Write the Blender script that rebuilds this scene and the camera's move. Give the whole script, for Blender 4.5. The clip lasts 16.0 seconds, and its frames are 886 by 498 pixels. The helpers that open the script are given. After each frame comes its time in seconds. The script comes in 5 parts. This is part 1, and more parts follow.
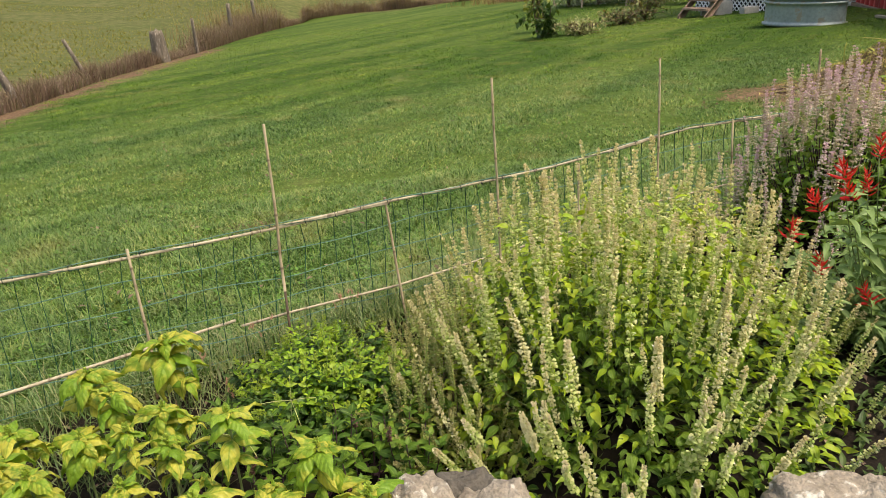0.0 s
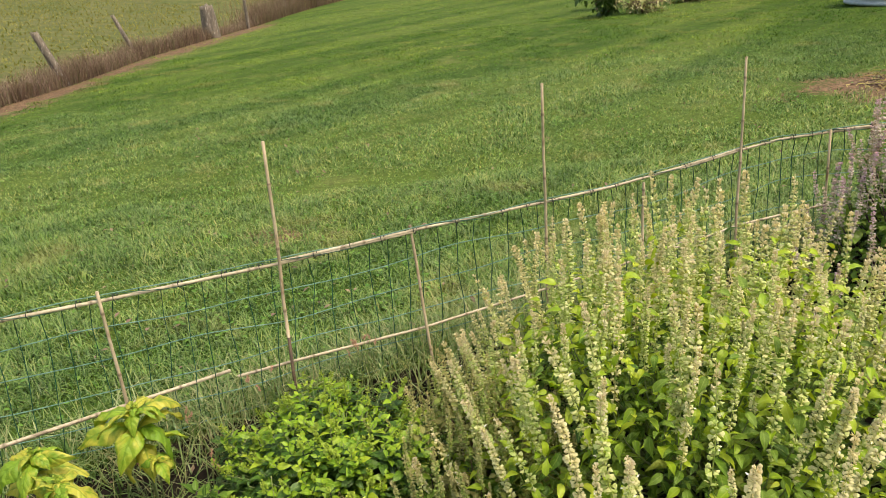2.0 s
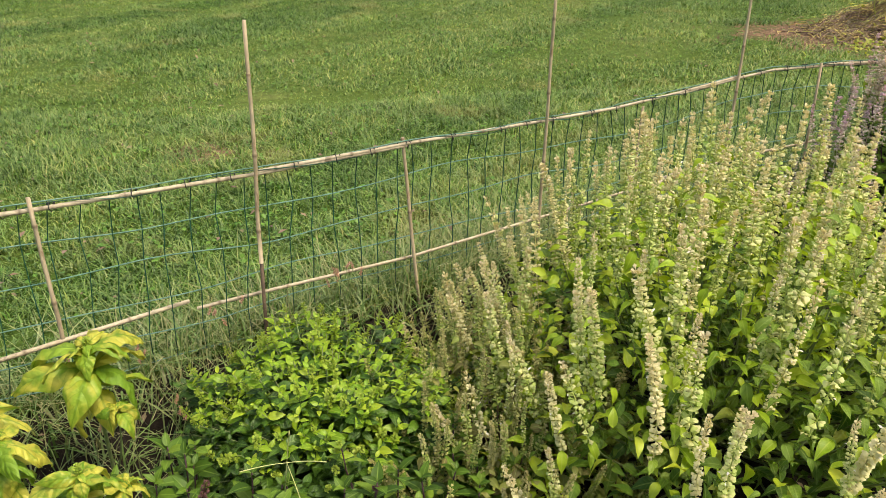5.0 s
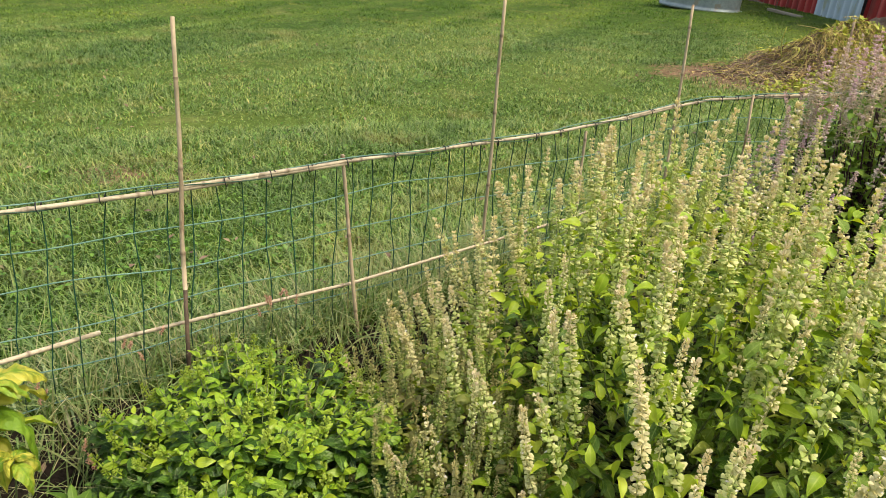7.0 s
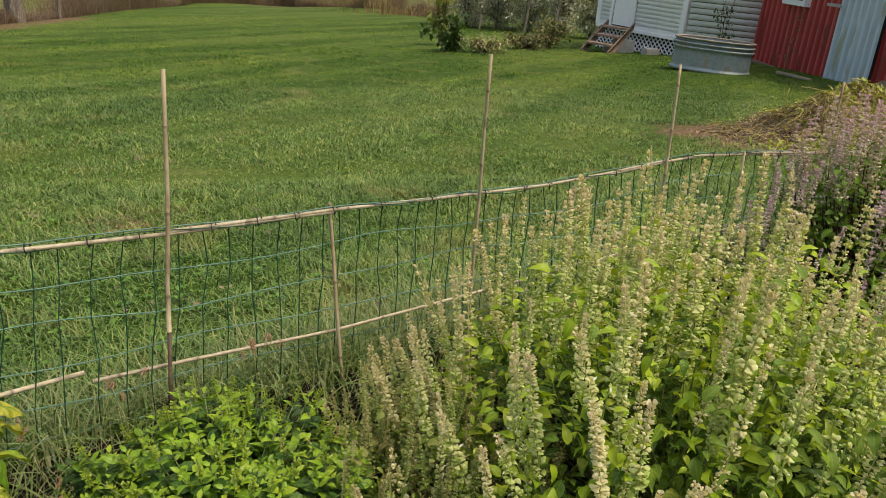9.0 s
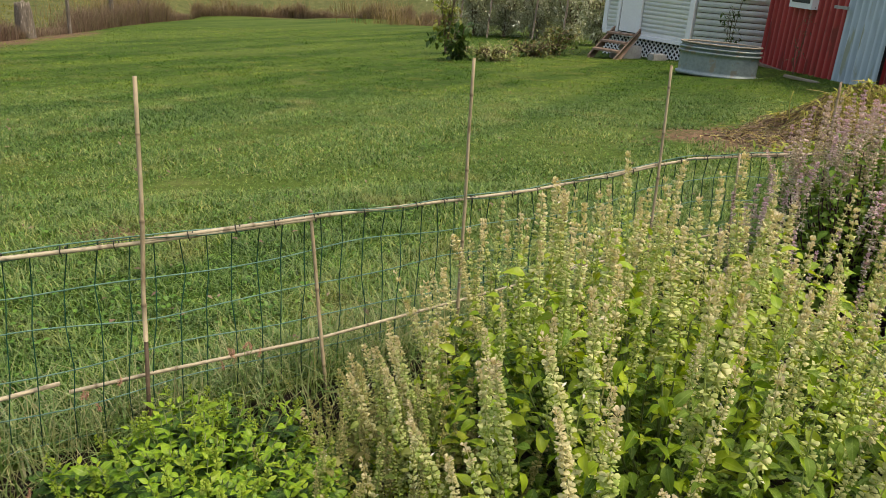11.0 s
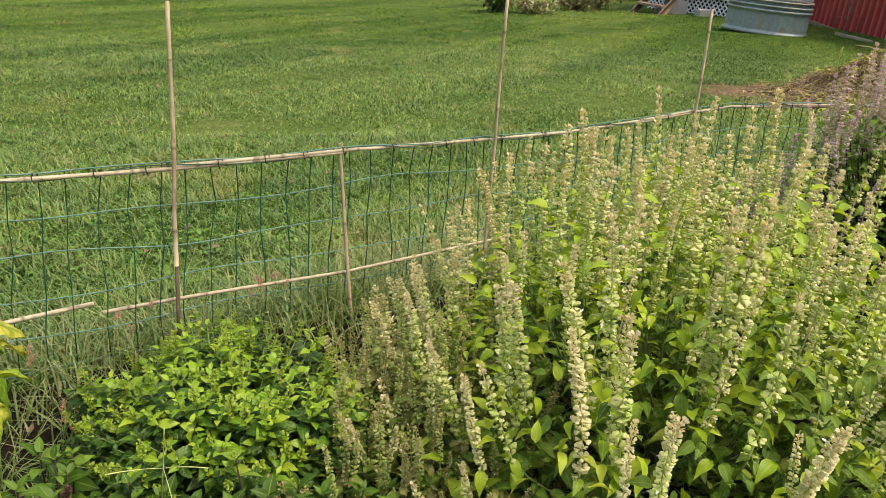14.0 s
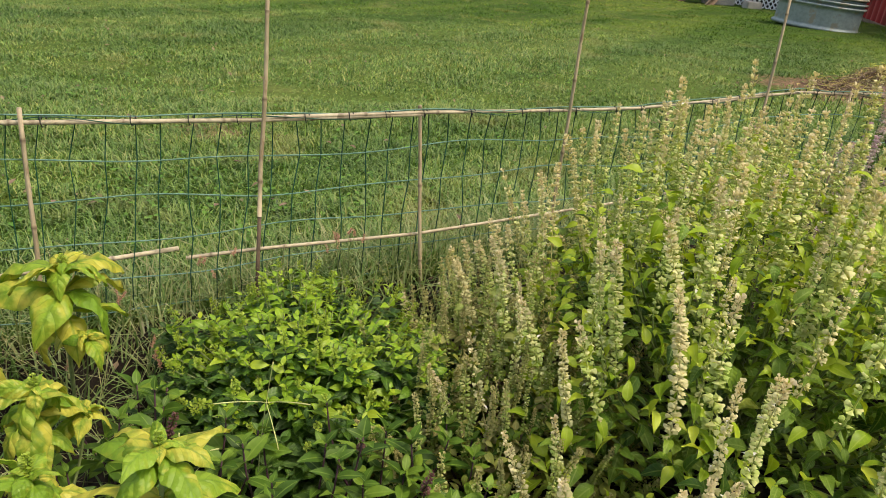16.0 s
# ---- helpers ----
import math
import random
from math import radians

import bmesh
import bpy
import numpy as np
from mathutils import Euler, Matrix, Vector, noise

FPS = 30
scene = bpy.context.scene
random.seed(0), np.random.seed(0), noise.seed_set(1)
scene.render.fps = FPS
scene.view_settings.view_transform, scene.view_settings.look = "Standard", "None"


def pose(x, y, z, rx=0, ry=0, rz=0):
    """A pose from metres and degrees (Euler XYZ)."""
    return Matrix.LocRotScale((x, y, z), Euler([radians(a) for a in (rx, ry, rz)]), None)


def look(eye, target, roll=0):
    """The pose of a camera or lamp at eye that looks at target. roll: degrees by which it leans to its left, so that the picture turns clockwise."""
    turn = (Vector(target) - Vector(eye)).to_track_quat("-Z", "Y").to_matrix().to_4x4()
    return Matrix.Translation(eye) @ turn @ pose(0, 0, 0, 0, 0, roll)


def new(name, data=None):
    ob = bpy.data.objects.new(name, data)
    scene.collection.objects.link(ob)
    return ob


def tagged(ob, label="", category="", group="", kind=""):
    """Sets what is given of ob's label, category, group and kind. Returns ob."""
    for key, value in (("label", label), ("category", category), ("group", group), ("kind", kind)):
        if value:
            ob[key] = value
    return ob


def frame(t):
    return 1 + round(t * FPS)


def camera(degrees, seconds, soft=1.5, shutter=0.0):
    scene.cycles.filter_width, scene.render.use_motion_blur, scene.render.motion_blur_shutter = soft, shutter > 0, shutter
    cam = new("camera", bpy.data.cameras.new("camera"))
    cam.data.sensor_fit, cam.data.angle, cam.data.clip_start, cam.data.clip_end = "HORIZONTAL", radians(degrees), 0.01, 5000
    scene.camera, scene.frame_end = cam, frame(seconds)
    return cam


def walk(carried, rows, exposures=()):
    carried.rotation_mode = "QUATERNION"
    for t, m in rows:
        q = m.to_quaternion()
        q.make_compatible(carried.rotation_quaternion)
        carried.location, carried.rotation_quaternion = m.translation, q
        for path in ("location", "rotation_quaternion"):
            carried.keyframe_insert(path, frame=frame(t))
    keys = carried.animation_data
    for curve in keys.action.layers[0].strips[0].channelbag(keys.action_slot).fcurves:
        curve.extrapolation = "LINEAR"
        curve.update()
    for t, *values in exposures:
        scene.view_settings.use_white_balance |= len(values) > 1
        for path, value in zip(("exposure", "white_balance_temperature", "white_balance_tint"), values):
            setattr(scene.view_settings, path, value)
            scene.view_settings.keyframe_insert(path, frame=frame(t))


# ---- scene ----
cam = camera(59.0, 16.0, soft=0.2)
PATH = [
    (0, (-0.220, 0.654, 1.503), (-0.180, 2.501, 0.738), -3.84),
    (0.5, (-0.128, 0.830, 1.488), (-0.108, 2.672, 0.709), -3.62),
    (1, (-0.066, 0.953, 1.491), (-0.124, 2.789, 0.699), -3.23),
    (1.5, (-0.071, 1.080, 1.501), (-0.156, 2.912, 0.704), -3.74),
    (2, (-0.139, 1.234, 1.503), (-0.234, 3.058, 0.688), -4.17),
    (2.5, (-0.188, 1.262, 1.505), (-0.291, 3.069, 0.654), -4.22),
    (3, (-0.214, 1.300, 1.495), (-0.278, 3.104, 0.635), -3.28),
    (3.5, (-0.283, 1.332, 1.451), (-0.307, 3.120, 0.555), -2.36),
    (4, (-0.380, 1.380, 1.362), (-0.350, 3.153, 0.436), -0.91),
    (6.5, (-0.583, 1.704, 1.244), (-0.164, 3.408, 0.284), 5.30),
    (7, (-0.588, 1.683, 1.189), (-0.157, 3.438, 0.332), 5.46),
    (7.5, (-0.581, 1.674, 1.207), (-0.157, 3.450, 0.389), 6.10),
    (8, (-0.548, 1.640, 1.210), (-0.141, 3.442, 0.443), 6.00),
    (8.5, (-0.526, 1.633, 1.208), (-0.131, 3.449, 0.468), 5.94),
    (9, (-0.501, 1.618, 1.186), (-0.113, 3.441, 0.461), 5.40),
    (11.5, (-0.388, 1.628, 1.174), (-0.035, 3.465, 0.468), 4.36),
    (12, (-0.371, 1.624, 1.193), (-0.025, 3.464, 0.489), 4.53),
    (12.5, (-0.368, 1.630, 1.189), (-0.034, 3.475, 0.494), 4.48),
    (13, (-0.360, 1.619, 1.198), (-0.038, 3.461, 0.490), 4.74),
    (13.5, (-0.365, 1.605, 1.173), (-0.068, 3.432, 0.416), 4.86),
    (14, (-0.384, 1.591, 1.122), (-0.115, 3.399, 0.310), 5.07),
    (14.5, (-0.407, 1.584, 1.079), (-0.155, 3.382, 0.239), 5.62),
    (15, (-0.449, 1.579, 1.066), (-0.206, 3.370, 0.209), 6.49),
    (15.5, (-0.498, 1.567, 1.061), (-0.268, 3.357, 0.199), 7.34),
    (16, (-0.528, 1.563, 1.065), (-0.316, 3.358, 0.209), 7.46),
]
EXPOSURES = [(0, 0.56, 7100, 9), (2.5, 0.68, 7100, 9), (4.0, 0.68, 7100, 9), (7.1, 0.74, 7100, 9), (7.7, 0.46, 7100, 9), (8.6, 0.24, 7100, 9), (9.2, 0.22, 7100, 9), (11.3, 0.36, 7100, 9), (12.9, 0.42, 7100, 9), (13.6, 0.62, 7100, 9), (14.4, 0.6, 7100, 9), (16, 0.48, 7100, 9)]
walk(cam, [(t, look(eye, target, roll)) for t, eye, target, roll in PATH], EXPOSURES)

# ---- world and light ----
SUN_ELEV, SUN_AZ = radians(66), radians(118)      # azimuth clockwise from +y
world = bpy.data.worlds.new("world")
scene.world = world
world.use_nodes = True
wt = world.node_tree
sky = wt.nodes.new("ShaderNodeTexSky")
sky.sky_type, sky.sun_disc = "NISHITA", False
sky.sun_elevation, sky.sun_rotation = SUN_ELEV, SUN_AZ
sky.dust_density, sky.air_density = 5.0, 1.5
wt.links.new(sky.outputs[0], wt.nodes["Background"].inputs[0])
wt.nodes["Background"].inputs[1].default_value = 0.165
sun = new("sun", bpy.data.lights.new("sun", "SUN"))
sun.data.energy, sun.data.angle, sun.data.color = 2.1, radians(10), (1.0, 0.92, 0.78)
sun.matrix_world = look((0, 0, 0), (-math.sin(SUN_AZ) * math.cos(SUN_ELEV), -math.cos(SUN_AZ) * math.cos(SUN_ELEV), -math.sin(SUN_ELEV)))

rng = np.random.default_rng(7)
U = lambda a, b: float(rng.uniform(a, b))


# ---- materials ----
MOW = 53  # lie of the mown streaks, degrees


def mown(t, pos, along=9.0, across=1.25):
    """Places stretched along the mown streaks."""
    mp = t.nodes.new("ShaderNodeMapping")
    mp.vector_type = "TEXTURE"
    mp.inputs["Rotation"].default_value, mp.inputs["Scale"].default_value = (0, 0, radians(MOW)), (along, across, 1)
    t.links.new(pos, mp.inputs[0])
    return mp.outputs[0]


def nodes(name, rough=0.7, spec=0.3):
    m = bpy.data.materials.new(name)
    m.use_nodes = True
    p = m.node_tree.nodes["Principled BSDF"]
    p.inputs["Roughness"].default_value = rough
    p.inputs["Specular IOR Level"].default_value = spec
    return m, m.node_tree, p


def noise_tex(t, scale, detail=4.0, vec=None, rough=0.55):
    n = t.nodes.new("ShaderNodeTexNoise")
    n.inputs["Scale"].default_value, n.inputs["Detail"].default_value, n.inputs["Roughness"].default_value = scale, detail, rough
    if vec:
        t.links.new(vec, n.inputs["Vector"])
    return n.outputs["Fac"]


def ramp(t, fac, stops):
    r = t.nodes.new("ShaderNodeValToRGB")
    e = r.color_ramp.elements
    while len(e) < len(stops):
        e.new(0.5)
    for k, (pos, col) in zip(e, stops):
        k.position, k.color = pos, (*col, 1)
    t.links.new(fac, r.inputs[0])
    return r.outputs[0]


def mix(t, fac, a, b, mode="MIX"):
    n = t.nodes.new("ShaderNodeMix")
    n.data_type, n.blend_type = "RGBA", mode
    for sock, v in ((n.inputs[0], fac), (n.inputs[6], a), (n.inputs[7], b)):
        if isinstance(v, (int, float)):
            sock.default_value = v
        elif isinstance(v, tuple):
            sock.default_value = (*v, 1)
        else:
            t.links.new(v, sock)
    return n.outputs[2]


def calc(t, op, a, b=0.0, clamp=False):
    n = t.nodes.new("ShaderNodeMath")
    n.operation, n.use_clamp = op, clamp
    for sock, v in ((n.inputs[0], a), (n.inputs[1], b)):
        if isinstance(v, (int, float)):
            sock.default_value = v
        else:
            t.links.new(v, sock)
    return n.outputs[0]


def span(t, v, lo, hi, a=0.0, b=1.0):
    n = t.nodes.new("ShaderNodeMapRange")
    n.interpolation_type = "SMOOTHSTEP"
    t.links.new(v, n.inputs[0])
    for i, k in enumerate((lo, hi, a, b)):
        n.inputs[i + 1].default_value = k
    return n.outputs[0]


def coords(t, kind="Object"):
    return t.nodes.new("ShaderNodeTexCoord").outputs[kind]


def bump(t, p, height, strength=0.4, dist=0.01):
    b = t.nodes.new("ShaderNodeBump")
    b.inputs["Strength"].default_value, b.inputs["Distance"].default_value = strength, dist
    t.links.new(height, b.inputs["Height"])
    t.links.new(b.outputs[0], p.inputs["Normal"])


def leafy(name, tones, tip=None, bands=False, tip_at=(0.6, 1.0), vein=None, thin=0.35, rough=0.5, spread="island", warm=None, veined=False, shine=0.35, blue=0.68, blister=0.0, cast=None):
    """A leaf surface: tones vary from leaf to leaf; tip colours the far end; vein the midrib; warm yellows between the veins; cast fades whole pieces to another tone."""
    m, t, p = nodes(name, rough, shine)
    if spread == "island":
        r = t.nodes.new("ShaderNodeNewGeometry").outputs["Random Per Island"]
    else:
        r = t.nodes.new("ShaderNodeObjectInfo").outputs["Random"]
    col = ramp(t, r, [(i / (len(tones) - 1), c) for i, c in enumerate(tones)])
    uv = t.nodes.new("ShaderNodeAttribute")
    uv.attribute_name = "leafuv"
    sep = t.nodes.new("ShaderNodeSeparateXYZ")
    t.links.new(uv.outputs["Vector"], sep.inputs[0])
    grain = noise_tex(t, 60 if spread == "island" else 7, 3, coords(t))
    col = mix(t, span(t, grain, 0.3, 0.75, 0.0, 0.35), col, mix(t, 1.0, col, (0.55, 0.6, 0.5), "MULTIPLY"))
    if bands:
        pos = t.nodes.new("ShaderNodeNewGeometry").outputs["Position"]
        col = mix(t, span(t, noise_tex(t, 1.0, 3, mown(t, pos)), 0.42, 0.58, 0.0, 1.0), col, mix(t, 1.0, col, (0.46, 0.62, 0.42), "MULTIPLY"))
        col = mix(t, span(t, noise_tex(t, 3.4, 3, pos), 0.38, 0.64, 0.0, 0.8), col, mix(t, 1.0, col, (1.6, 1.4, 1.2), "MULTIPLY"))
        col = mix(t, span(t, noise_tex(t, 9, 2, pos), 0.42, 0.62, 0.55, 0.0), col, mix(t, 1.0, col, (0.45, 0.55, 0.4), "MULTIPLY"))
        col = mix(t, span(t, noise_tex(t, 1.6, 4, pos), 0.55, 0.68, 0.0, 0.55), col, (0.3, 0.27, 0.12))
    if warm:
        nz = t.nodes.new("ShaderNodeTexNoise")
        nz.noise_dimensions = "4D"
        nz.inputs["Scale"].default_value, nz.inputs["Detail"].default_value = 5.0, 5.0
        t.links.new(coords(t), nz.inputs["Vector"])
        t.links.new(calc(t, "MULTIPLY", r, 40.0), nz.inputs["W"])
        side = calc(t, "ADD", calc(t, "MULTIPLY", calc(t, "SUBTRACT", r, 0.6), 0.4), calc(t, "ADD", calc(t, "MULTIPLY", sep.outputs[1], 0.12), nz.outputs["Fac"]))
        ribs = calc(t, "SINE", calc(t, "MULTIPLY", calc(t, "SUBTRACT", sep.outputs[0], calc(t, "MULTIPLY", sep.outputs[1], 0.22)), 40.0))
        w = span(t, calc(t, "ADD", side, calc(t, "MULTIPLY", ribs, 0.02)), 0.4, 0.72, 0.0, 0.85)
        col = mix(t, w, col, warm)
    if tip:
        col = mix(t, span(t, sep.outputs[0], *tip_at), col, tip)
    if cast:
        whole = t.nodes.new("ShaderNodeObjectInfo").outputs["Random"]
        col = mix(t, span(t, whole, 0.45, 1.0, 0.0, 0.75), col, cast)
    if veined:
        sv = calc(t, "ABSOLUTE", calc(t, "SINE", calc(t, "MULTIPLY", calc(t, "SUBTRACT", sep.outputs[0], calc(t, "MULTIPLY", sep.outputs[1], 0.2)), 19.0)))
        col = mix(t, span(t, sv, 0.0, 0.26, 0.28, 0.0), col, vein)
        col = mix(t, span(t, sep.outputs[1], 0.86, 1.0, 0.0, 0.35), col, vein)
    if vein:
        col = mix(t, span(t, sep.outputs[1], 0.02, 0.16, 0.6, 0.0), col, vein)
    col = mix(t, 1.0, col, (1.02, 1.0, blue), "MULTIPLY")
    t.links.new(col, p.inputs["Base Color"])
    if blister:
        ridges = calc(t, "ABSOLUTE", calc(t, "SINE", calc(t, "MULTIPLY", calc(t, "SUBTRACT", sep.outputs[0], calc(t, "MULTIPLY", sep.outputs[1], 0.2)), 19.0)))
        bump(t, p, calc(t, "ADD", calc(t, "MULTIPLY", ridges, 0.5), noise_tex(t, 8 if spread == "object" else 160, 2, coords(t))), blister, 0.05 if spread == "object" else 0.004)
    tr = t.nodes.new("ShaderNodeBsdfTranslucent")
    t.links.new(mix(t, 1.0, col, (1.0, 0.95, 0.5), "MULTIPLY"), tr.inputs[0])
    s = t.nodes.new("ShaderNodeMixShader")
    s.inputs[0].default_value = thin
    t.links.new(p.outputs[0], s.inputs[1])
    t.links.new(tr.outputs[0], s.inputs[2])
    t.links.new(s.outputs[0], t.nodes["Material Output"].inputs[0])
    return m


def plain(name, a, b, scale=8.0, rough=0.7, relief=0.3, metal=0.0, stretch=(1, 1, 1), spots=None, dist=0.01, grain=0.45, knots=None):
    """A surface of two tones with grain, fine relief and, where given, spots of a third tone."""
    m, t, p = nodes(name, rough)
    mp = t.nodes.new("ShaderNodeMapping")
    mp.inputs["Scale"].default_value = stretch
    t.links.new(coords(t), mp.inputs[0])
    big, small = noise_tex(t, scale, 5, mp.outputs[0]), noise_tex(t, scale * 7, 4, mp.outputs[0])
    col = ramp(t, big, [(0.3, a), (0.7, b)])
    col = mix(t, span(t, small, 0.35, 0.7, 0.0, grain), col, mix(t, 1.0, col, (0.5, 0.5, 0.5), "MULTIPLY"))
    # tint on raised places: bamboo knots, and rib crests painted with their highlight
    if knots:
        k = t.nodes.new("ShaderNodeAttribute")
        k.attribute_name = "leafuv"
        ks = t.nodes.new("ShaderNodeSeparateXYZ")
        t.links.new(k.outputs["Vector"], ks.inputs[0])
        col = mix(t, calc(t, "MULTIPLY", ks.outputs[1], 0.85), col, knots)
    if spots:
        col = mix(t, span(t, noise_tex(t, scale * 2.3, 6, mp.outputs[0]), 0.56, 0.66), col, spots)
    t.links.new(col, p.inputs["Base Color"])
    p.inputs["Metallic"].default_value = metal
    bump(t, p, small, relief, dist)
    return m


def ground_material():
    """Lawn, worn patches, bare garden soil and the yellow hill field, told apart by place."""
    m, t, p = nodes("ground_cover", 0.95, 0.1)
    pos = t.nodes.new("ShaderNodeNewGeometry").outputs["Position"]
    sep = t.nodes.new("ShaderNodeSeparateXYZ")
    t.links.new(pos, sep.inputs[0])
    bands, tufts, fine = noise_tex(t, 1.0, 3, mown(t, pos)), noise_tex(t, 2.6, 5, pos), noise_tex(t, 26, 6, pos, 0.7)
    lawn = ramp(t, bands, [(0.4, (0.09, 0.127, 0.024)), (0.5, (0.066, 0.108, 0.017)), (0.6, (0.038, 0.077, 0.01))])
    lawn = mix(t, span(t, tufts, 0.4, 0.7, 0.0, 0.45), lawn, (0.095, 0.135, 0.024))
    lawn = mix(t, span(t, noise_tex(t, 1.3, 6, pos), 0.58, 0.72, 0.0, 0.4), lawn, (0.2, 0.19, 0.075))
    lawn = mix(t, span(t, fine, 0.35, 0.7, 0.0, 0.7), lawn, mix(t, 1.0, lawn, (0.4, 0.42, 0.4), "MULTIPLY"))
    field = ramp(t, tufts, [(0.3, (0.08, 0.1, 0.028)), (0.5, (0.13, 0.135, 0.046)), (0.75, (0.19, 0.17, 0.08))])
    field = mix(t, span(t, noise_tex(t, 0.5, 5, pos), 0.5, 0.65, 0.0, 0.6), field, (0.09, 0.115, 0.03))
    field = mix(t, span(t, noise_tex(t, 5, 5, pos, 0.7), 0.45, 0.62, 0.55, 0.0), field, mix(t, 1.0, field, (0.5, 0.55, 0.5), "MULTIPLY"))
    field = mix(t, span(t, fine, 0.35, 0.7, 0.0, 0.6), field, mix(t, 1.0, field, (0.5, 0.5, 0.45), "MULTIPLY"))
    edge = t.nodes.new("ShaderNodeAttribute")
    edge.attribute_name = "cover"
    e = t.nodes.new("ShaderNodeSeparateXYZ")
    t.links.new(edge.outputs["Vector"], e.inputs[0])
    wob = calc(t, "MULTIPLY", calc(t, "SUBTRACT", noise_tex(t, 3, 5, pos), 0.5), 0.9)
    col = mix(t, span(t, calc(t, "ADD", e.outputs[0], wob), 0.4, 0.6), lawn, field)
    dirt = mix(t, tufts, mix(t, span(t, fine, 0.35, 0.65), (0.035, 0.02, 0.013), (0.16, 0.096, 0.058)), mix(t, span(t, fine, 0.35, 0.65), (0.08, 0.048, 0.028), (0.26, 0.175, 0.105)))
    col = mix(t, span(t, calc(t, "ADD", e.outputs[1], calc(t, "ADD", calc(t, "MULTIPLY", wob, 1.9), calc(t, "MULTIPLY", calc(t, "SUBTRACT", fine, 0.5), 0.9))), 0.3, 0.75), col, dirt)
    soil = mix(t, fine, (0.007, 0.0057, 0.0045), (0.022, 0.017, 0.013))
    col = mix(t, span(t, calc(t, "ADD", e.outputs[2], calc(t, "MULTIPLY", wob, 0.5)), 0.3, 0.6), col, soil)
    t.links.new(col, p.inputs["Base Color"])
    bump(t, p, fine, 0.6, 0.02)
    return m


M_GROUND = ground_material()
M_GRASS = leafy("grass_blade", bands=True, tones=[(0.024, 0.072, 0.011), (0.055, 0.145, 0.022), (0.115, 0.235, 0.038), (0.27, 0.37, 0.16), (0.034, 0.1, 0.015), (0.2, 0.32, 0.09), (0.42, 0.41, 0.22), (0.07, 0.17, 0.026)], tip=(0.25, 0.37, 0.13), tip_at=(0.35, 1.3), thin=0.3, rough=0.42, shine=0.4, blue=0.84)
M_GRASS_FAR = leafy("far_grass_blade", bands=True, tones=[(0.07, 0.155, 0.02), (0.13, 0.235, 0.034), (0.2, 0.315, 0.06), (0.27, 0.34, 0.1), (0.045, 0.115, 0.015)], thin=0.35, rough=0.55, shine=0.25, blue=0.82)
M_CLOVER = leafy("clover_leaf", [(0.06, 0.16, 0.025), (0.1, 0.23, 0.036), (0.15, 0.29, 0.05), (0.08, 0.19, 0.028)], vein=(0.18, 0.3, 0.08), thin=0.3, rough=0.45, blue=0.75)
M_FENCEGRASS = leafy("long_grass", [(0.07, 0.15, 0.04), (0.13, 0.24, 0.066), (0.24, 0.36, 0.14), (0.36, 0.42, 0.22), (0.1, 0.2, 0.05), (0.3, 0.28, 0.16)], thin=0.35, rough=0.42, shine=0.5, blue=0.85)
M_DRYGRASS = leafy("dry_grass", [(0.4, 0.37, 0.2), (0.27, 0.31, 0.14), (0.18, 0.26, 0.08), (0.48, 0.44, 0.27), (0.22, 0.3, 0.1)], thin=0.3, rough=0.7, blue=0.95)
M_PASTURE = leafy("pasture_tuft", [(0.19, 0.2, 0.065), (0.25, 0.235, 0.09), (0.17, 0.19, 0.055), (0.29, 0.26, 0.12)], thin=0.4, rough=0.7)
M_WEED = leafy("dead_weed", [(0.17, 0.11, 0.085), (0.25, 0.17, 0.13), (0.11, 0.07, 0.055), (0.33, 0.245, 0.175), (0.15, 0.145, 0.07), (0.23, 0.14, 0.115)], thin=0.25, rough=0.8, blue=1.0)
M_TALLWEED = leafy("tall_tan_grass", [(0.28, 0.2, 0.12), (0.2, 0.14, 0.09), (0.33, 0.26, 0.16), (0.14, 0.1, 0.07)], thin=0.15, rough=0.8)
M_BAMBOO = plain("bamboo_cane", (0.32, 0.24, 0.15), (0.48, 0.39, 0.265), 14, 0.5, 0.15, stretch=(1, 1, 0.3), spots=(0.22, 0.15, 0.09), dist=0.002, knots=(0.12, 0.08, 0.05))
M_BAMBOO_OLD = plain("stained_bamboo", (0.05, 0.035, 0.025), (0.12, 0.08, 0.05), 20, 0.7, 0.2, dist=0.002)
M_RAIL = plain("pale_bamboo", (0.33, 0.27, 0.18), (0.49, 0.42, 0.3), 12, 0.55, 0.2, spots=(0.2, 0.16, 0.11), dist=0.002, knots=(0.11, 0.08, 0.05))
M_TIE = plain("black_tie", (0.012, 0.012, 0.014), (0.02, 0.02, 0.022), 20, 0.5)
# horizontal strands made paler, their top sheen put into the colour
M_WIRE = plain("green_coated_wire", (0.07, 0.17, 0.125), (0.14, 0.26, 0.2), 30, 0.35, 0.1)
M_WIRE_DARK = plain("dark_green_wire", (0.006, 0.05, 0.03), (0.012, 0.08, 0.05), 30, 0.4, 0.1)
M_STONE = plain("limestone", (0.27, 0.225, 0.175), (0.4, 0.345, 0.28), 9, 0.9, 1.0, spots=(0.55, 0.52, 0.46), dist=0.02, grain=0.5)
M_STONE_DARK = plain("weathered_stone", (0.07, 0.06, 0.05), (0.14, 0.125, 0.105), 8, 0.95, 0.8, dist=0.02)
M_STEM = plain("green_stem", (0.14, 0.19, 0.06), (0.2, 0.24, 0.09), 30, 0.6, 0.1, dist=0.001)
M_STEM_WOODY = plain("woody_stem", (0.11, 0.075, 0.05), (0.18, 0.13, 0.08), 30, 0.8, 0.2, dist=0.001)
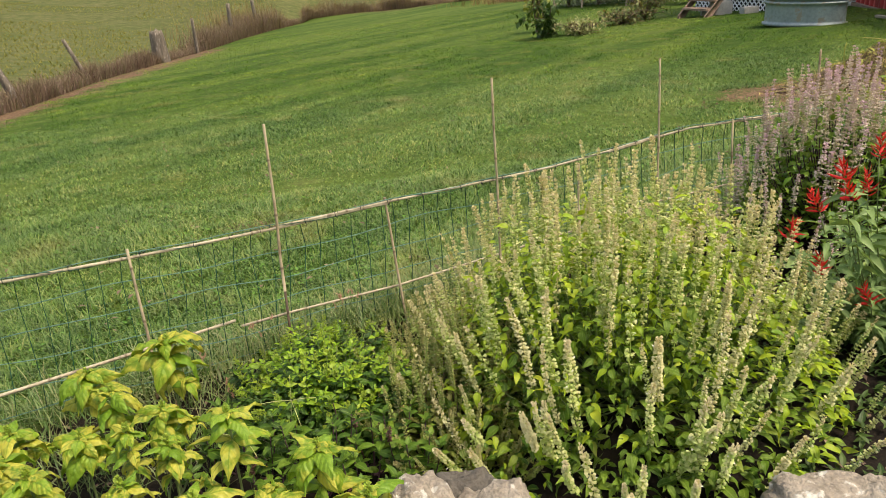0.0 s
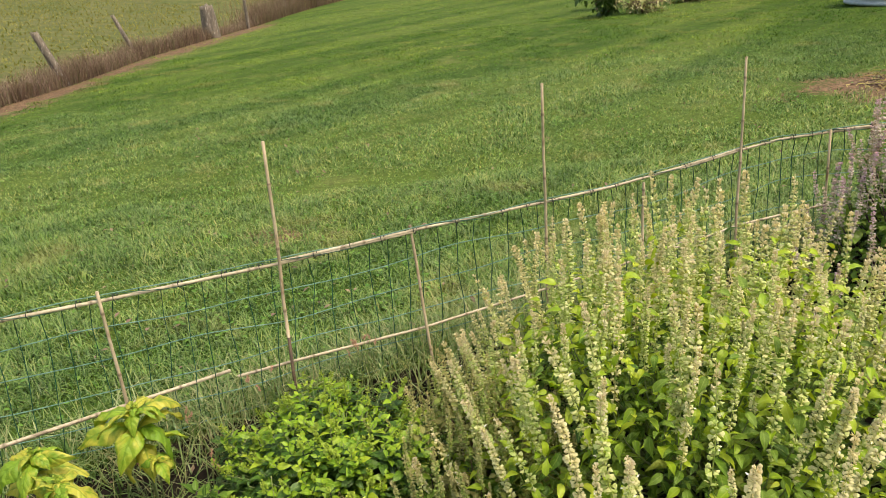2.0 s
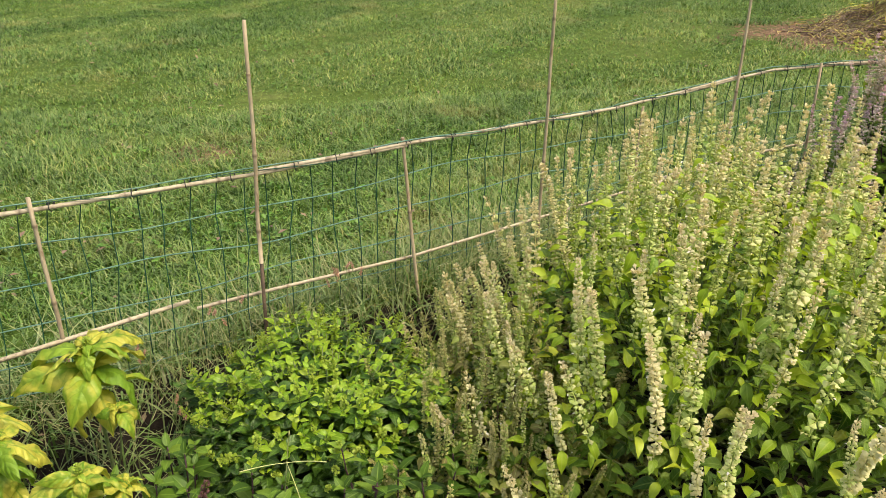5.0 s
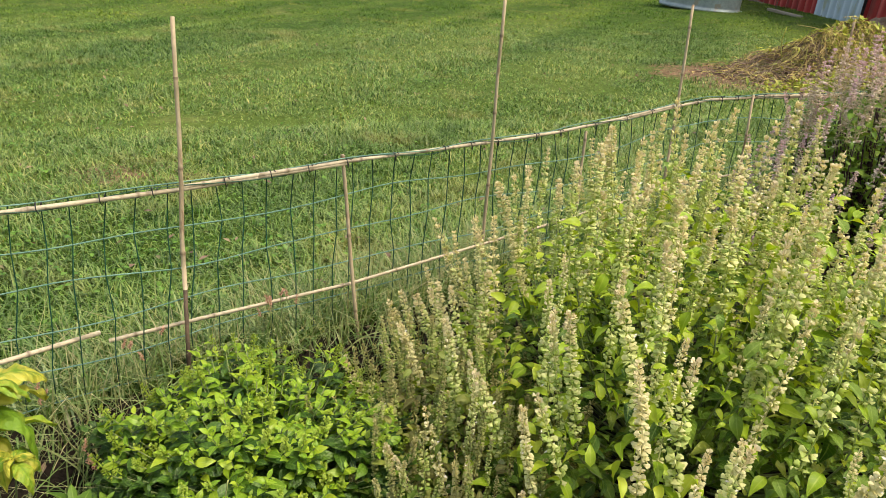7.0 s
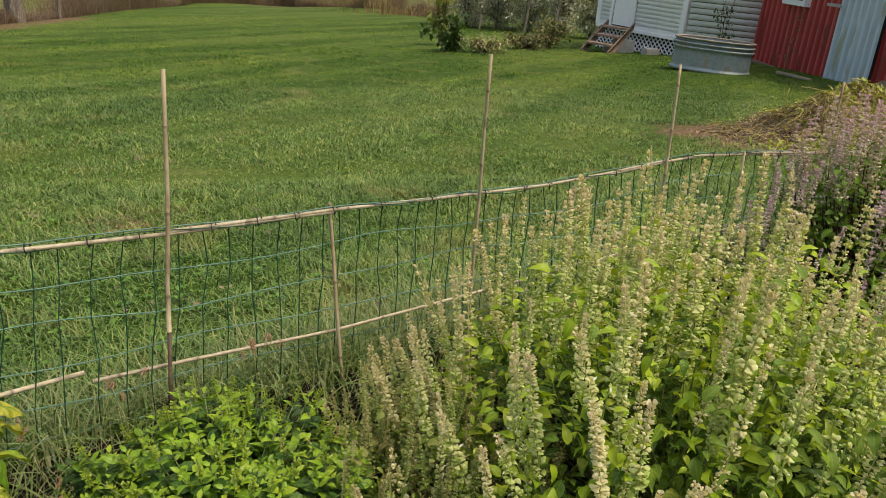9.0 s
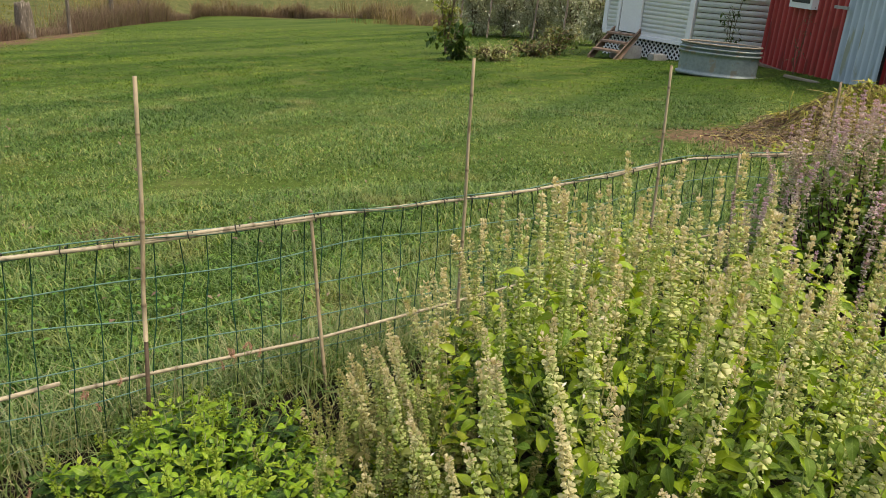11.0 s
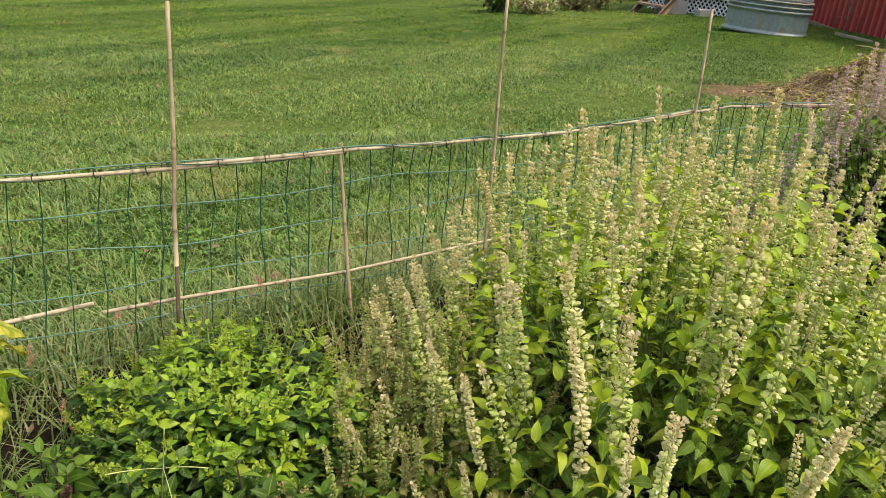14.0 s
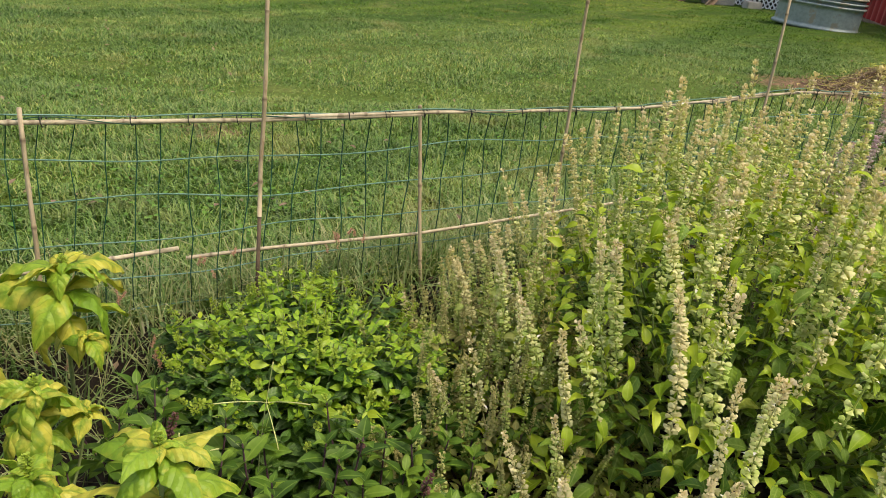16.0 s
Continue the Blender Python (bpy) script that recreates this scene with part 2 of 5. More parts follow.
M_STEM_PURPLE = plain("purple_stem", (0.045, 0.02, 0.03), (0.09, 0.04, 0.055), 30, 0.6, 0.1, dist=0.001)
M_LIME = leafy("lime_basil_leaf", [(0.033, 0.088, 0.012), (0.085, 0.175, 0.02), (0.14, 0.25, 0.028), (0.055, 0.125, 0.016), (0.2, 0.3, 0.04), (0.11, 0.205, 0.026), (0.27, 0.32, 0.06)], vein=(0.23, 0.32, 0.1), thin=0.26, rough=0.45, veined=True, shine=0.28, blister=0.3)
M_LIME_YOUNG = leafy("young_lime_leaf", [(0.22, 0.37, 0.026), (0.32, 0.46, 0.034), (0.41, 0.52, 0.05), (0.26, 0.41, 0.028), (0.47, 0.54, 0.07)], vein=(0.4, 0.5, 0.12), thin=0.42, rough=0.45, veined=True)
M_FADING = leafy("fading_basil_leaf", [(0.09, 0.15, 0.03), (0.18, 0.24, 0.055), (0.27, 0.3, 0.09), (0.15, 0.13, 0.06), (0.31, 0.35, 0.11)], vein=(0.3, 0.33, 0.14), thin=0.36, rough=0.55)
M_SPIKE = leafy("lime_basil_spike", [(0.47, 0.58, 0.18), (0.58, 0.66, 0.28), (0.74, 0.74, 0.44), (0.5, 0.61, 0.21), (0.38, 0.52, 0.14), (0.63, 0.68, 0.33)], tip=(0.69, 0.61, 0.47), tip_at=(0.62, 1.0), thin=0.42, rough=0.65, blue=0.9, cast=(0.74, 0.67, 0.48))
M_TALLPLANT = leafy("tall_plant_leaf", [(0.13, 0.2, 0.045), (0.25, 0.31, 0.08), (0.34, 0.37, 0.12), (0.2, 0.17, 0.08), (0.38, 0.42, 0.15)], vein=(0.36, 0.39, 0.18), thin=0.4, rough=0.55)
M_SPIKE_DRY = leafy("dry_basil_spike", [(0.32, 0.42, 0.12), (0.44, 0.49, 0.19), (0.3, 0.44, 0.11), (0.55, 0.55, 0.29), (0.25, 0.3, 0.1)], tip=(0.46, 0.4, 0.27), tip_at=(0.6, 1.15), thin=0.4, rough=0.7, blue=0.8, cast=(0.43, 0.39, 0.22))
M_PETAL = leafy("white_petal", [(0.78, 0.75, 0.72), (0.85, 0.82, 0.78)], thin=0.3, blue=1.0)
# older leaves deepened to hold the shade inside the bush
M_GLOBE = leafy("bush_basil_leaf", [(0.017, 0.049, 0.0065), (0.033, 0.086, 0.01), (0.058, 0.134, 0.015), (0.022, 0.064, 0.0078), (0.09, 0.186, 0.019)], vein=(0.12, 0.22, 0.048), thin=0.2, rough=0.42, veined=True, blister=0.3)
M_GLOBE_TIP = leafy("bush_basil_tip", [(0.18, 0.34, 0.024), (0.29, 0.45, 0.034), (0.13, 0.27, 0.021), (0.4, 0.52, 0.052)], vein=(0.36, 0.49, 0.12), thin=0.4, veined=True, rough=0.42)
M_THAI = leafy("dark_basil_leaf", [(0.1, 0.2, 0.035), (0.15, 0.275, 0.048), (0.2, 0.325, 0.066), (0.25, 0.36, 0.084)], vein=(0.2, 0.27, 0.1), thin=0.4, rough=0.4)
M_PURPLE = leafy("mauve_spike", [(0.66, 0.52, 0.5), (0.82, 0.73, 0.7), (0.54, 0.5, 0.33), (0.9, 0.85, 0.82), (0.42, 0.28, 0.34)], tip=(0.6, 0.42, 0.56), tip_at=(0.5, 0.95), thin=0.4, rough=0.7, blue=1.0, cast=(0.55, 0.48, 0.36))
M_PINK = leafy("mauve_petal", [(0.72, 0.56, 0.7), (0.82, 0.74, 0.8)], thin=0.3, blue=1.0)
M_YELLOW = leafy("yellowing_basil_leaf", [(0.16, 0.3, 0.038), (0.27, 0.41, 0.058), (0.13, 0.25, 0.032), (0.36, 0.47, 0.075)], vein=(0.12, 0.24, 0.03), thin=0.38, rough=0.42, spread="object", warm=(0.56, 0.52, 0.12), shine=0.3, veined=True, blister=0.25)
M_SAGE = leafy("sage_leaf", [(0.125, 0.213, 0.0688), (0.2, 0.312, 0.112), (0.275, 0.388, 0.15)], vein=(0.26, 0.33, 0.17), thin=0.38, blue=0.9)
M_RED = leafy("scarlet_flower", [(0.6, 0.02, 0.025), (0.75, 0.035, 0.04), (0.5, 0.015, 0.03)], thin=0.3, rough=0.5)
M_DARKLEAF = leafy("dark_shrub_leaf", [(0.03, 0.07, 0.018), (0.05, 0.1, 0.025), (0.08, 0.13, 0.035)], vein=(0.12, 0.17, 0.07), thin=0.3)
M_HEDGE = leafy("flowering_shrub_leaf", [(0.3, 0.34, 0.22), (0.5, 0.53, 0.42), (0.75, 0.76, 0.7), (0.86, 0.86, 0.83), (0.4, 0.44, 0.32), (0.2, 0.25, 0.14)], thin=0.4, blue=1.0)
M_BRUSH = leafy("cut_branch_leaf", [(0.05, 0.09, 0.03), (0.09, 0.14, 0.05), (0.16, 0.17, 0.08), (0.2, 0.15, 0.09), (0.3, 0.32, 0.2)], thin=0.3, rough=0.6)
M_HAY = leafy("cut_stalks", [(0.48, 0.37, 0.2), (0.56, 0.45, 0.24), (0.38, 0.39, 0.15), (0.36, 0.24, 0.13), (0.62, 0.52, 0.31), (0.3, 0.19, 0.11)], thin=0.2, rough=0.75)
M_WILT = leafy("wilting_leaf", [(0.2, 0.29, 0.045), (0.33, 0.4, 0.08), (0.45, 0.44, 0.15), (0.15, 0.23, 0.035), (0.4, 0.44, 0.1), (0.5, 0.43, 0.22)], thin=0.35, rough=0.6)
M_HEAPCORE = plain("brown_compost", (0.07, 0.042, 0.026), (0.15, 0.09, 0.055), 9, 0.95, 0.8, dist=0.03)
M_POST = plain("weathered_post", (0.1, 0.082, 0.064), (0.27, 0.22, 0.175), 5, 0.9, 0.9, stretch=(4, 4, 0.5), dist=0.02, spots=(0.38, 0.33, 0.27))
M_SIDING = plain("white_vinyl_siding", (0.88, 0.89, 0.92), (0.93, 0.94, 0.96), 1.5, 0.5, 0.02, grain=0.08)
M_SIDING_GREY = plain("grey_siding", (0.7, 0.71, 0.7), (0.8, 0.8, 0.79), 1.5, 0.6, 0.05, grain=0.15)
M_TRIM = plain("white_trim", (0.86, 0.86, 0.87), (0.9, 0.9, 0.9), 3, 0.5, 0.02, grain=0.08)
# lighter rib crests put the ridge highlights into the colour of both tins
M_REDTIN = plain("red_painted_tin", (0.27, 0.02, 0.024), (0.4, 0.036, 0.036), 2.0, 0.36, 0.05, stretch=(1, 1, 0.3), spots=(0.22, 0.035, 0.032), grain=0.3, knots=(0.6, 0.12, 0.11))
M_TIN = plain("bare_tin", (0.36, 0.44, 0.52), (0.5, 0.58, 0.66), 2.2, 0.4, 0.06, metal=0.1, stretch=(1, 1, 0.25), spots=(0.36, 0.38, 0.3), grain=0.3, knots=(0.66, 0.74, 0.82))
M_GALV = plain("galvanized_steel", (0.24, 0.29, 0.295), (0.36, 0.41, 0.41), 3.0, 0.5, 0.04, metal=0.25, spots=(0.3, 0.27, 0.22), grain=0.35)
M_RUST = plain("rusty_rim", (0.24, 0.19, 0.14), (0.4, 0.36, 0.3), 6, 0.7, 0.2, metal=0.2)
M_STEPWOOD = plain("brown_step_wood", (0.22, 0.14, 0.1), (0.36, 0.26, 0.2), 6, 0.8, 0.4, stretch=(1, 4, 4))
M_BLOCK = plain("concrete_block", (0.36, 0.35, 0.33), (0.48, 0.46, 0.43), 8, 0.95, 0.5)
M_DARK = plain("dark_void", (0.02, 0.02, 0.02), (0.035, 0.033, 0.03), 4, 0.9)
M_ROOF = plain("roof_tin", (0.3, 0.31, 0.32), (0.4, 0.41, 0.42), 3, 0.5, metal=0.3)
M_GLASS, _gt, _gp = nodes("window_glass", 0.06, 0.6)
_gp.inputs["Base Color"].default_value = (0.03, 0.035, 0.04, 1)
M_NET = plain("grey_netting", (0.4, 0.41, 0.42), (0.5, 0.51, 0.52), 10, 0.8)


# ---- mesh helpers ----
def tri_mesh(name, verts, faces, uv=None, smooth=True):
    verts, faces = np.asarray(verts, np.float32), np.asarray(faces, np.int32)
    me = bpy.data.meshes.new(name)
    me.vertices.add(len(verts))
    me.vertices.foreach_set("co", verts.ravel())
    me.loops.add(faces.size)
    me.loops.foreach_set("vertex_index", faces.ravel())
    me.polygons.add(len(faces))
    me.polygons.foreach_set("loop_start", np.arange(0, faces.size, 3, dtype=np.int32))
    if smooth:
        me.polygons.foreach_set("use_smooth", np.ones(len(faces), bool))
    if uv is not None:
        a = me.attributes.new("leafuv", "FLOAT_VECTOR", "POINT")
        a.data.foreach_set("vector", np.asarray(uv, np.float32).ravel())
    me.update(calc_edges=True)
    return me


class Geo:
    """Gathers triangles of one part."""

    def __init__(self):
        self.v, self.f, self.u, self.n = [], [], [], 0

    def add(self, v, f, u=None):
        v = np.asarray(v, float)
        self.v.append(v)
        self.f.append(np.asarray(f, int) + self.n)
        self.u.append(np.zeros((len(v), 3)) if u is None else u)
        self.n += len(v)

    def spread(self, shape, mats):
        """A copy of shape (verts, faces, uv) for each 4 x 4 matrix."""
        v, f, u = shape
        mats = np.asarray(mats, float)
        if not len(mats):
            return
        w = np.einsum("nij,vj->nvi", mats[:, :3, :3], v) + mats[:, None, :3, 3]
        self.add(w.reshape(-1, 3), (f[None] + (np.arange(len(mats)) * len(v))[:, None, None]).reshape(-1, 3), np.tile(u, (len(mats), 1)))

    def tube(self, pts, radii, sides=5, lengths=True):
        pts = np.asarray(pts, float)
        radii = np.broadcast_to(radii, len(pts))
        d = np.gradient(pts, axis=0)
        d /= np.linalg.norm(d, axis=1)[:, None] + 1e-9
        ref = np.array([0.31, 0.95, 0.05]) if abs(d[0, 2]) > 0.7 else np.array([0, 0, 1.0])
        a = np.cross(d, ref)
        a /= np.linalg.norm(a, axis=1)[:, None] + 1e-9
        b = np.cross(d, a)
        ang = np.linspace(0, 2 * np.pi, sides, endpoint=False)
        ring = (np.cos(ang)[None, :, None] * a[:, None] + np.sin(ang)[None, :, None] * b[:, None]) * radii[:, None, None] + pts[:, None]
        n = len(pts)
        f = []
        for i in range(n - 1):
            for j in range(sides):
                p, q, r, s = i * sides + j, i * sides + (j + 1) % sides, (i + 1) * sides + (j + 1) % sides, (i + 1) * sides + j
                f += [(p, q, r), (p, r, s)]
        v = ring.reshape(-1, 3)
        for e in (0, n - 1):
            c = len(v)
            v = np.vstack([v, pts[e]])
            f += [(c, e * sides + j, e * sides + (j + 1) % sides) for j in range(sides)]
        u = np.zeros((len(v), 3))
        u[: n * sides, 0] = np.repeat(np.linspace(0, 1, n), sides)
        self.add(v, f, u)
        return self

    def box(self, lo, hi, m=None):
        lo, hi = np.asarray(lo, float), np.asarray(hi, float)
        v = np.array([[(lo, hi)[i][0], (lo, hi)[j][1], (lo, hi)[k][2]] for i in (0, 1) for j in (0, 1) for k in (0, 1)])
        if m is not None:
            v = np.array([list(m @ Vector(p)) for p in v])
        q = [(0, 1, 3, 2), (4, 6, 7, 5), (0, 4, 5, 1), (2, 3, 7, 6), (0, 2, 6, 4), (1, 5, 7, 3)]
        # split corners keep the faces flat
        vv = np.array([v[i] for face in q for i in face])
        self.add(vv, [(4 * n + a, 4 * n + b, 4 * n + c) for n in range(6) for a, b, c in ((0, 1, 2), (0, 2, 3))])
        return self

    def mesh(self, name, smooth=True):
        return tri_mesh(name, np.vstack(self.v), np.vstack(self.f), np.vstack(self.u), smooth)


def part(name, shape, material, parent=None, label="", smooth=True):
    me = shape.mesh(name, smooth) if isinstance(shape, Geo) else shape
    if not me.materials:
        me.materials.append(material)
    ob = new(name, me)
    if parent is not None:
        ob.parent = parent
    if label:
        tagged(ob, label)
    return ob


def thing(name, label, category, group="", kind="", at=None):
    ob = tagged(new(name), label, category, group, kind)
    ob.empty_display_size = 0.1
    if at is not None:
        ob.matrix_world = Matrix.Translation(at)
    return ob


def frames(pos, ahead, up=(0, 0, 1), scale=1.0, roll=None):
    """4 x 4 matrices whose x runs ahead and whose z leans to up."""
    pos, x = np.atleast_2d(pos).astype(float), np.atleast_2d(ahead).astype(float)
    n = len(pos)
    x = x / (np.linalg.norm(x, axis=1)[:, None] + 1e-9)
    up = np.broadcast_to(np.asarray(up, float), (n, 3))
    y = np.cross(up, x)
    y /= np.linalg.norm(y, axis=1)[:, None] + 1e-9
    z = np.cross(x, y)
    if roll is not None:
        c, s = np.cos(roll)[:, None], np.sin(roll)[:, None]
        y, z = c * y + s * z, c * z - s * y
    sc = np.broadcast_to(np.asarray(scale, float), (n,))[:, None]
    m = np.zeros((n, 4, 4))
    m[:, :3, 0], m[:, :3, 1], m[:, :3, 2], m[:, :3, 3], m[:, 3, 3] = x * sc, y * sc, z * sc, pos, 1
    return m


def leaf_shape(width=0.5, droop=0.25, fold=0.15, n=5, wide_at=0.4, stalk=0.12, wave=0.0):
    """A leaf one long along x, with a midrib, folded sides and a drooping end."""
    v, u = [], []
    for i in range(n + 1):
        s = i / n
        w = width / 2 * max(0.02, (math.sin(math.pi * s ** (math.log(0.5) / math.log(wide_at)))) ** (0.75 if s < wide_at else 1.15))
        x, z = s, stalk * s - droop * s * s
        for k in (-1, 0, 1):
            v.append((x + stalk * 0, k * w, z + abs(k) * w * fold * 2 + (wave * math.sin(9 * s + 2 * k) * abs(k))))
            u.append((s, abs(k), 0))
    f = []
    for i in range(n):
        for k in (0, 1):
            p = 3 * i + k
            f += [(p, p + 3, p + 4), (p, p + 4, p + 1)]
    return np.array(v), np.array(f), np.array(u, float)


LEAF = leaf_shape(0.54, 0.3, 0.13, 6, 0.42, 0.18, 0.014)


def crinkled_leaf(width, droop, twist, seed, n=11):
    """A blistered leaf one long, its sides rolled down, bending over along its length."""
    r = np.random.default_rng(seed)
    v, u = [], []
    x, z, ang = 0.0, 0.0, 0.35
    ph = r.uniform(0, 6, 3)
    for i in range(n + 1):
        s = i / n
        w = width / 2 * max(0.03, math.sin(math.pi * s**0.82) ** (0.7 if s < 0.43 else 1.15)) * (1 + 0.07 * math.sin(13 * s + ph[0]))
        if i:
            ang -= droop / n * (1.35 - 0.7 * s)
            x, z = x + math.cos(ang) / n, z + math.sin(ang) / n
        for k in (-2, -1, 0, 1, 2):
            q = k / 2
            lift = w * (0.62 * abs(q) - 1.0 * q * q) + (r.normal(0, 0.022) + 0.012 * math.sin(22 * s - 5 * abs(q) + ph[1])) * (abs(k) == 1) + 0.035 * math.sin(13 * s + ph[2] + 2 * q) * (abs(k) == 2)
            tw = twist * s * q * w
            v.append((x - math.sin(ang) * (lift + tw), q * w * math.cos(twist * s), z + math.cos(ang) * (lift + tw)))
            u.append((s, abs(q), 0))
    f = []
    for i in range(n):
        for k in range(4):
            p = 5 * i + k
            f += [(p, p + 5, p + 6), (p, p + 6, p + 1)]
    return np.array(v), np.array(f), np.array(u, float)


LEAF_LIME = leaf_shape(0.46, 0.42, 0.2, 6, 0.38, 0.2, 0.03)
LEAF_NARROW = leaf_shape(0.36, 0.3, 0.2, 4)
LEAF_SMALL = leaf_shape(0.5, 0.1, 0.2, 2)
CLOVER = leaf_shape(0.85, 0.1, 0.12, 3, 0.55, 0.05)
BLADE = (np.array([(-0.5, 0, 0), (0.5, 0, 0), (-0.38, 0.16, 0.55), (0.38, 0.16, 0.55), (0, 0.55, 1.0)]), np.array([(0, 1, 3), (0, 3, 2), (2, 3, 4)]), np.array([(0, 1, 0), (0, 1, 0), (0.5, 1, 0), (0.5, 1, 0), (1, 0, 0)], float))


def blades(xy, z, height, width, lean=0.5, azim=None):
    """Matrices for upright blades at places xy, z."""
    n = len(xy)
    a = rng.uniform(0, 2 * np.pi, n) if azim is None else azim
    h = np.broadcast_to(height, n) * rng.uniform(0.55, 1.3, n)
    w = np.broadcast_to(width, n) * rng.uniform(0.7, 1.3, n)
    ln = rng.uniform(0.1, 1.0, n) * lean
    m = np.zeros((n, 4, 4))
    m[:, 0, 0], m[:, 1, 0] = np.cos(a) * w, np.sin(a) * w
    m[:, 0, 1], m[:, 1, 1] = -np.sin(a) * h * ln * 1.6, np.cos(a) * h * ln * 1.6
    m[:, 2, 2] = h * np.sqrt(1 - 0.5 * np.minimum(ln, 1) ** 2)
    m[:, 0, 3], m[:, 1, 3], m[:, 2, 3], m[:, 3, 3] = xy[:, 0], xy[:, 1], z, 1
    return m


def smooth01(a, b, v):
    s = np.clip((v - a) / (b - a), 0, 1)
    return s * s * (3 - 2 * s)


# ---- lie of the land ----
FIELD_EDGE = [(-8.2, 2), (-7.0, 12), (-6.85, 14.4), (-7.05, 18.2), (-6.75, 22), (-6.4, 25.5), (-6.3, 30), (-6.0, 34), (-5.0, 40), (-1.0, 43.5), (3.9, 40), (6.0, 35)]


def fence_y(x):
    x = np.asarray(x, float)
    return 3.95 + 0.49 * np.minimum(x, 1.15) + 0.13 * np.maximum(x - 1.15, 0)


def beyond(x, y):
    """How far past the lawn's field edge a place lies."""
    ex, ey = np.array(FIELD_EDGE).T
    left = np.interp(y, ey[:10], ex[:10]) - x
    far = y - np.interp(x, [-8, -5.0, -1.0, 3.9, 6.0, 40], [30, 40, 43.5, 40, 36, 30])
    return np.maximum(left, far)


def land(x, y):
    """Height of the ground."""
    x, y = np.asarray(x, float), np.asarray(y, float)
    yc = np.minimum(y, 60)
    z = 0.04 * (np.clip(x, -40, 30) + 0.8) - 0.031 - 0.0603 * (yc - 3.0)
    z = z + 0.13 * np.maximum(beyond(x, y) - 1.0, 0) ** 0.97
    z = z - 0.16 * smooth01(0.0, 0.3, fence_y(x) - y) - 0.28 * smooth01(2.2, 1.8, y) * smooth01(40, 5, np.abs(x))
    return z


def axis_steps(lo, mid_lo, mid_hi, hi, fine, grow=1.18):
    out = list(np.arange(mid_lo, mid_hi, fine))
    for sign, start, end in ((-1, mid_lo, lo), (1, out[-1], hi)):
        s, p = fine, start
        while (p - end) * sign < 0:
            s *= grow
            p += sign * s
            out.append(p)
    return np.array(sorted(set(out)))


def build_ground():
    xs, ys = axis_steps(-420, -4.5, 6.0, 420, 0.1), axis_steps(-300, 1.5, 10.0, 620, 0.1)
    gx, gy = np.meshgrid(xs, ys)
    gz = land(gx, gy)
    near = np.exp(-((gx / 12) ** 2) - ((gy - 6) / 14) ** 2)
    gz = gz + near * 0.004 * np.sin(gx * 3.1 + 1.7 * np.sin(gy * 2.3)) * np.cos(gy * 2.7 + gx)
    v = np.stack([gx.ravel(), gy.ravel(), gz.ravel()], 1)
    w, h = len(xs), len(ys)
    i = (np.arange(h - 1)[:, None] * w + np.arange(w - 1)).ravel()
    f = np.concatenate([np.stack([i, i + 1, i + w + 1], 1), np.stack([i, i + w + 1, i + w], 1)])
    me = tri_mesh("ground", v, f)
    b = beyond(v[:, 0], v[:, 1])
    field = smooth01(-0.2, 0.6, b)
    dirt = 1.05 * np.exp(-(((v[:, 0] - 3.35) / 0.8) ** 2) - ((v[:, 1] - 7.75) / 0.8) ** 2) + 0.62 * np.exp(-(((v[:, 0] + 1.35) / 0.5) ** 2) - ((v[:, 1] - 5.33) / 0.28) ** 2)
    dirt += 0.95 * np.exp(-((b + 0.3) / 0.5) ** 2) * (v[:, 1] < 25)
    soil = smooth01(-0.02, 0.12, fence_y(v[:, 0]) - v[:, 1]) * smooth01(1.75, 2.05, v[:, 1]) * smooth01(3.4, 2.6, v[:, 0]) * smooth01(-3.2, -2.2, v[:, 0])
    a = me.attributes.new("cover", "FLOAT_VECTOR", "POINT")
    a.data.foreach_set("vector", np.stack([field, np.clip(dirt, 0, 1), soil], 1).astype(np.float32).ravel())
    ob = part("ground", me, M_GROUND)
    tagged(ob, "sloping mown green lawn, dark garden soil and yellow hill field", "ground", kind="structure")


build_ground()


def lawn_grass():
    near, far = Geo(), Geo()
    for g, count, x0, x1, y0, y1, h, w in ((near, 190000, -3.2, 3.4, 2.8, 6.2, 0.045, 0.0058), (near, 230000, -5.6, 5.4, 5.8, 11.5, 0.03, 0.007), (far, 110000, -8.0, 8.2, 10.0, 17, 0.026, 0.011), (far, 40000, -9, 8, 16.5, 30, 0.026, 0.02)):
        x, y = rng.uniform(x0, x1, count), rng.uniform(y0, y1, count)
        clump = np.array([noise.noise((a * 1.7, b * 1.7, 0.3)) + 0.6 * noise.noise((a * 6, b * 6, 4.1)) for a, b in zip(x, y)])
        bare = (1.25 - 0.9 * clump) * np.exp(-(((x - 3.35) / 0.75) ** 2) - ((y - 7.75) / 0.7) ** 2) + 0.45 * np.exp(-(((x + 1.35) / 0.5) ** 2) - ((y - 5.33) / 0.26) ** 2)
        fade = smooth01(y1 + 0.2, y1 - 1.2, y) if g is near and y1 > 8 else 1.0
        ok = (y > fence_y(x) - 0.05) & (beyond(x, y) < -0.4 + 0.45 * clump) & (rng.random(count) < (np.maximum(0.92 + 0.35 * clump, 0.62) - bare) * fade)
        x, y, clump = x[ok], y[ok], clump[ok]
        g.spread(BLADE, blades(np.stack([x, y], 1), land(x, y) - 0.004, h * np.clip(1 + 0.75 * clump, 0.45, 1.8), w, 2.1 if g is near else 2.8))
    tagged(part("grass", near, M_GRASS, smooth=False), "short mown green lawn grass with lighter and darker tufts", "grass", kind="stuff")
    tagged(part("grass", far, M_GRASS_FAR, smooth=False), "short mown green lawn grass with lighter and darker tufts", "grass", kind="stuff")


lawn_grass()


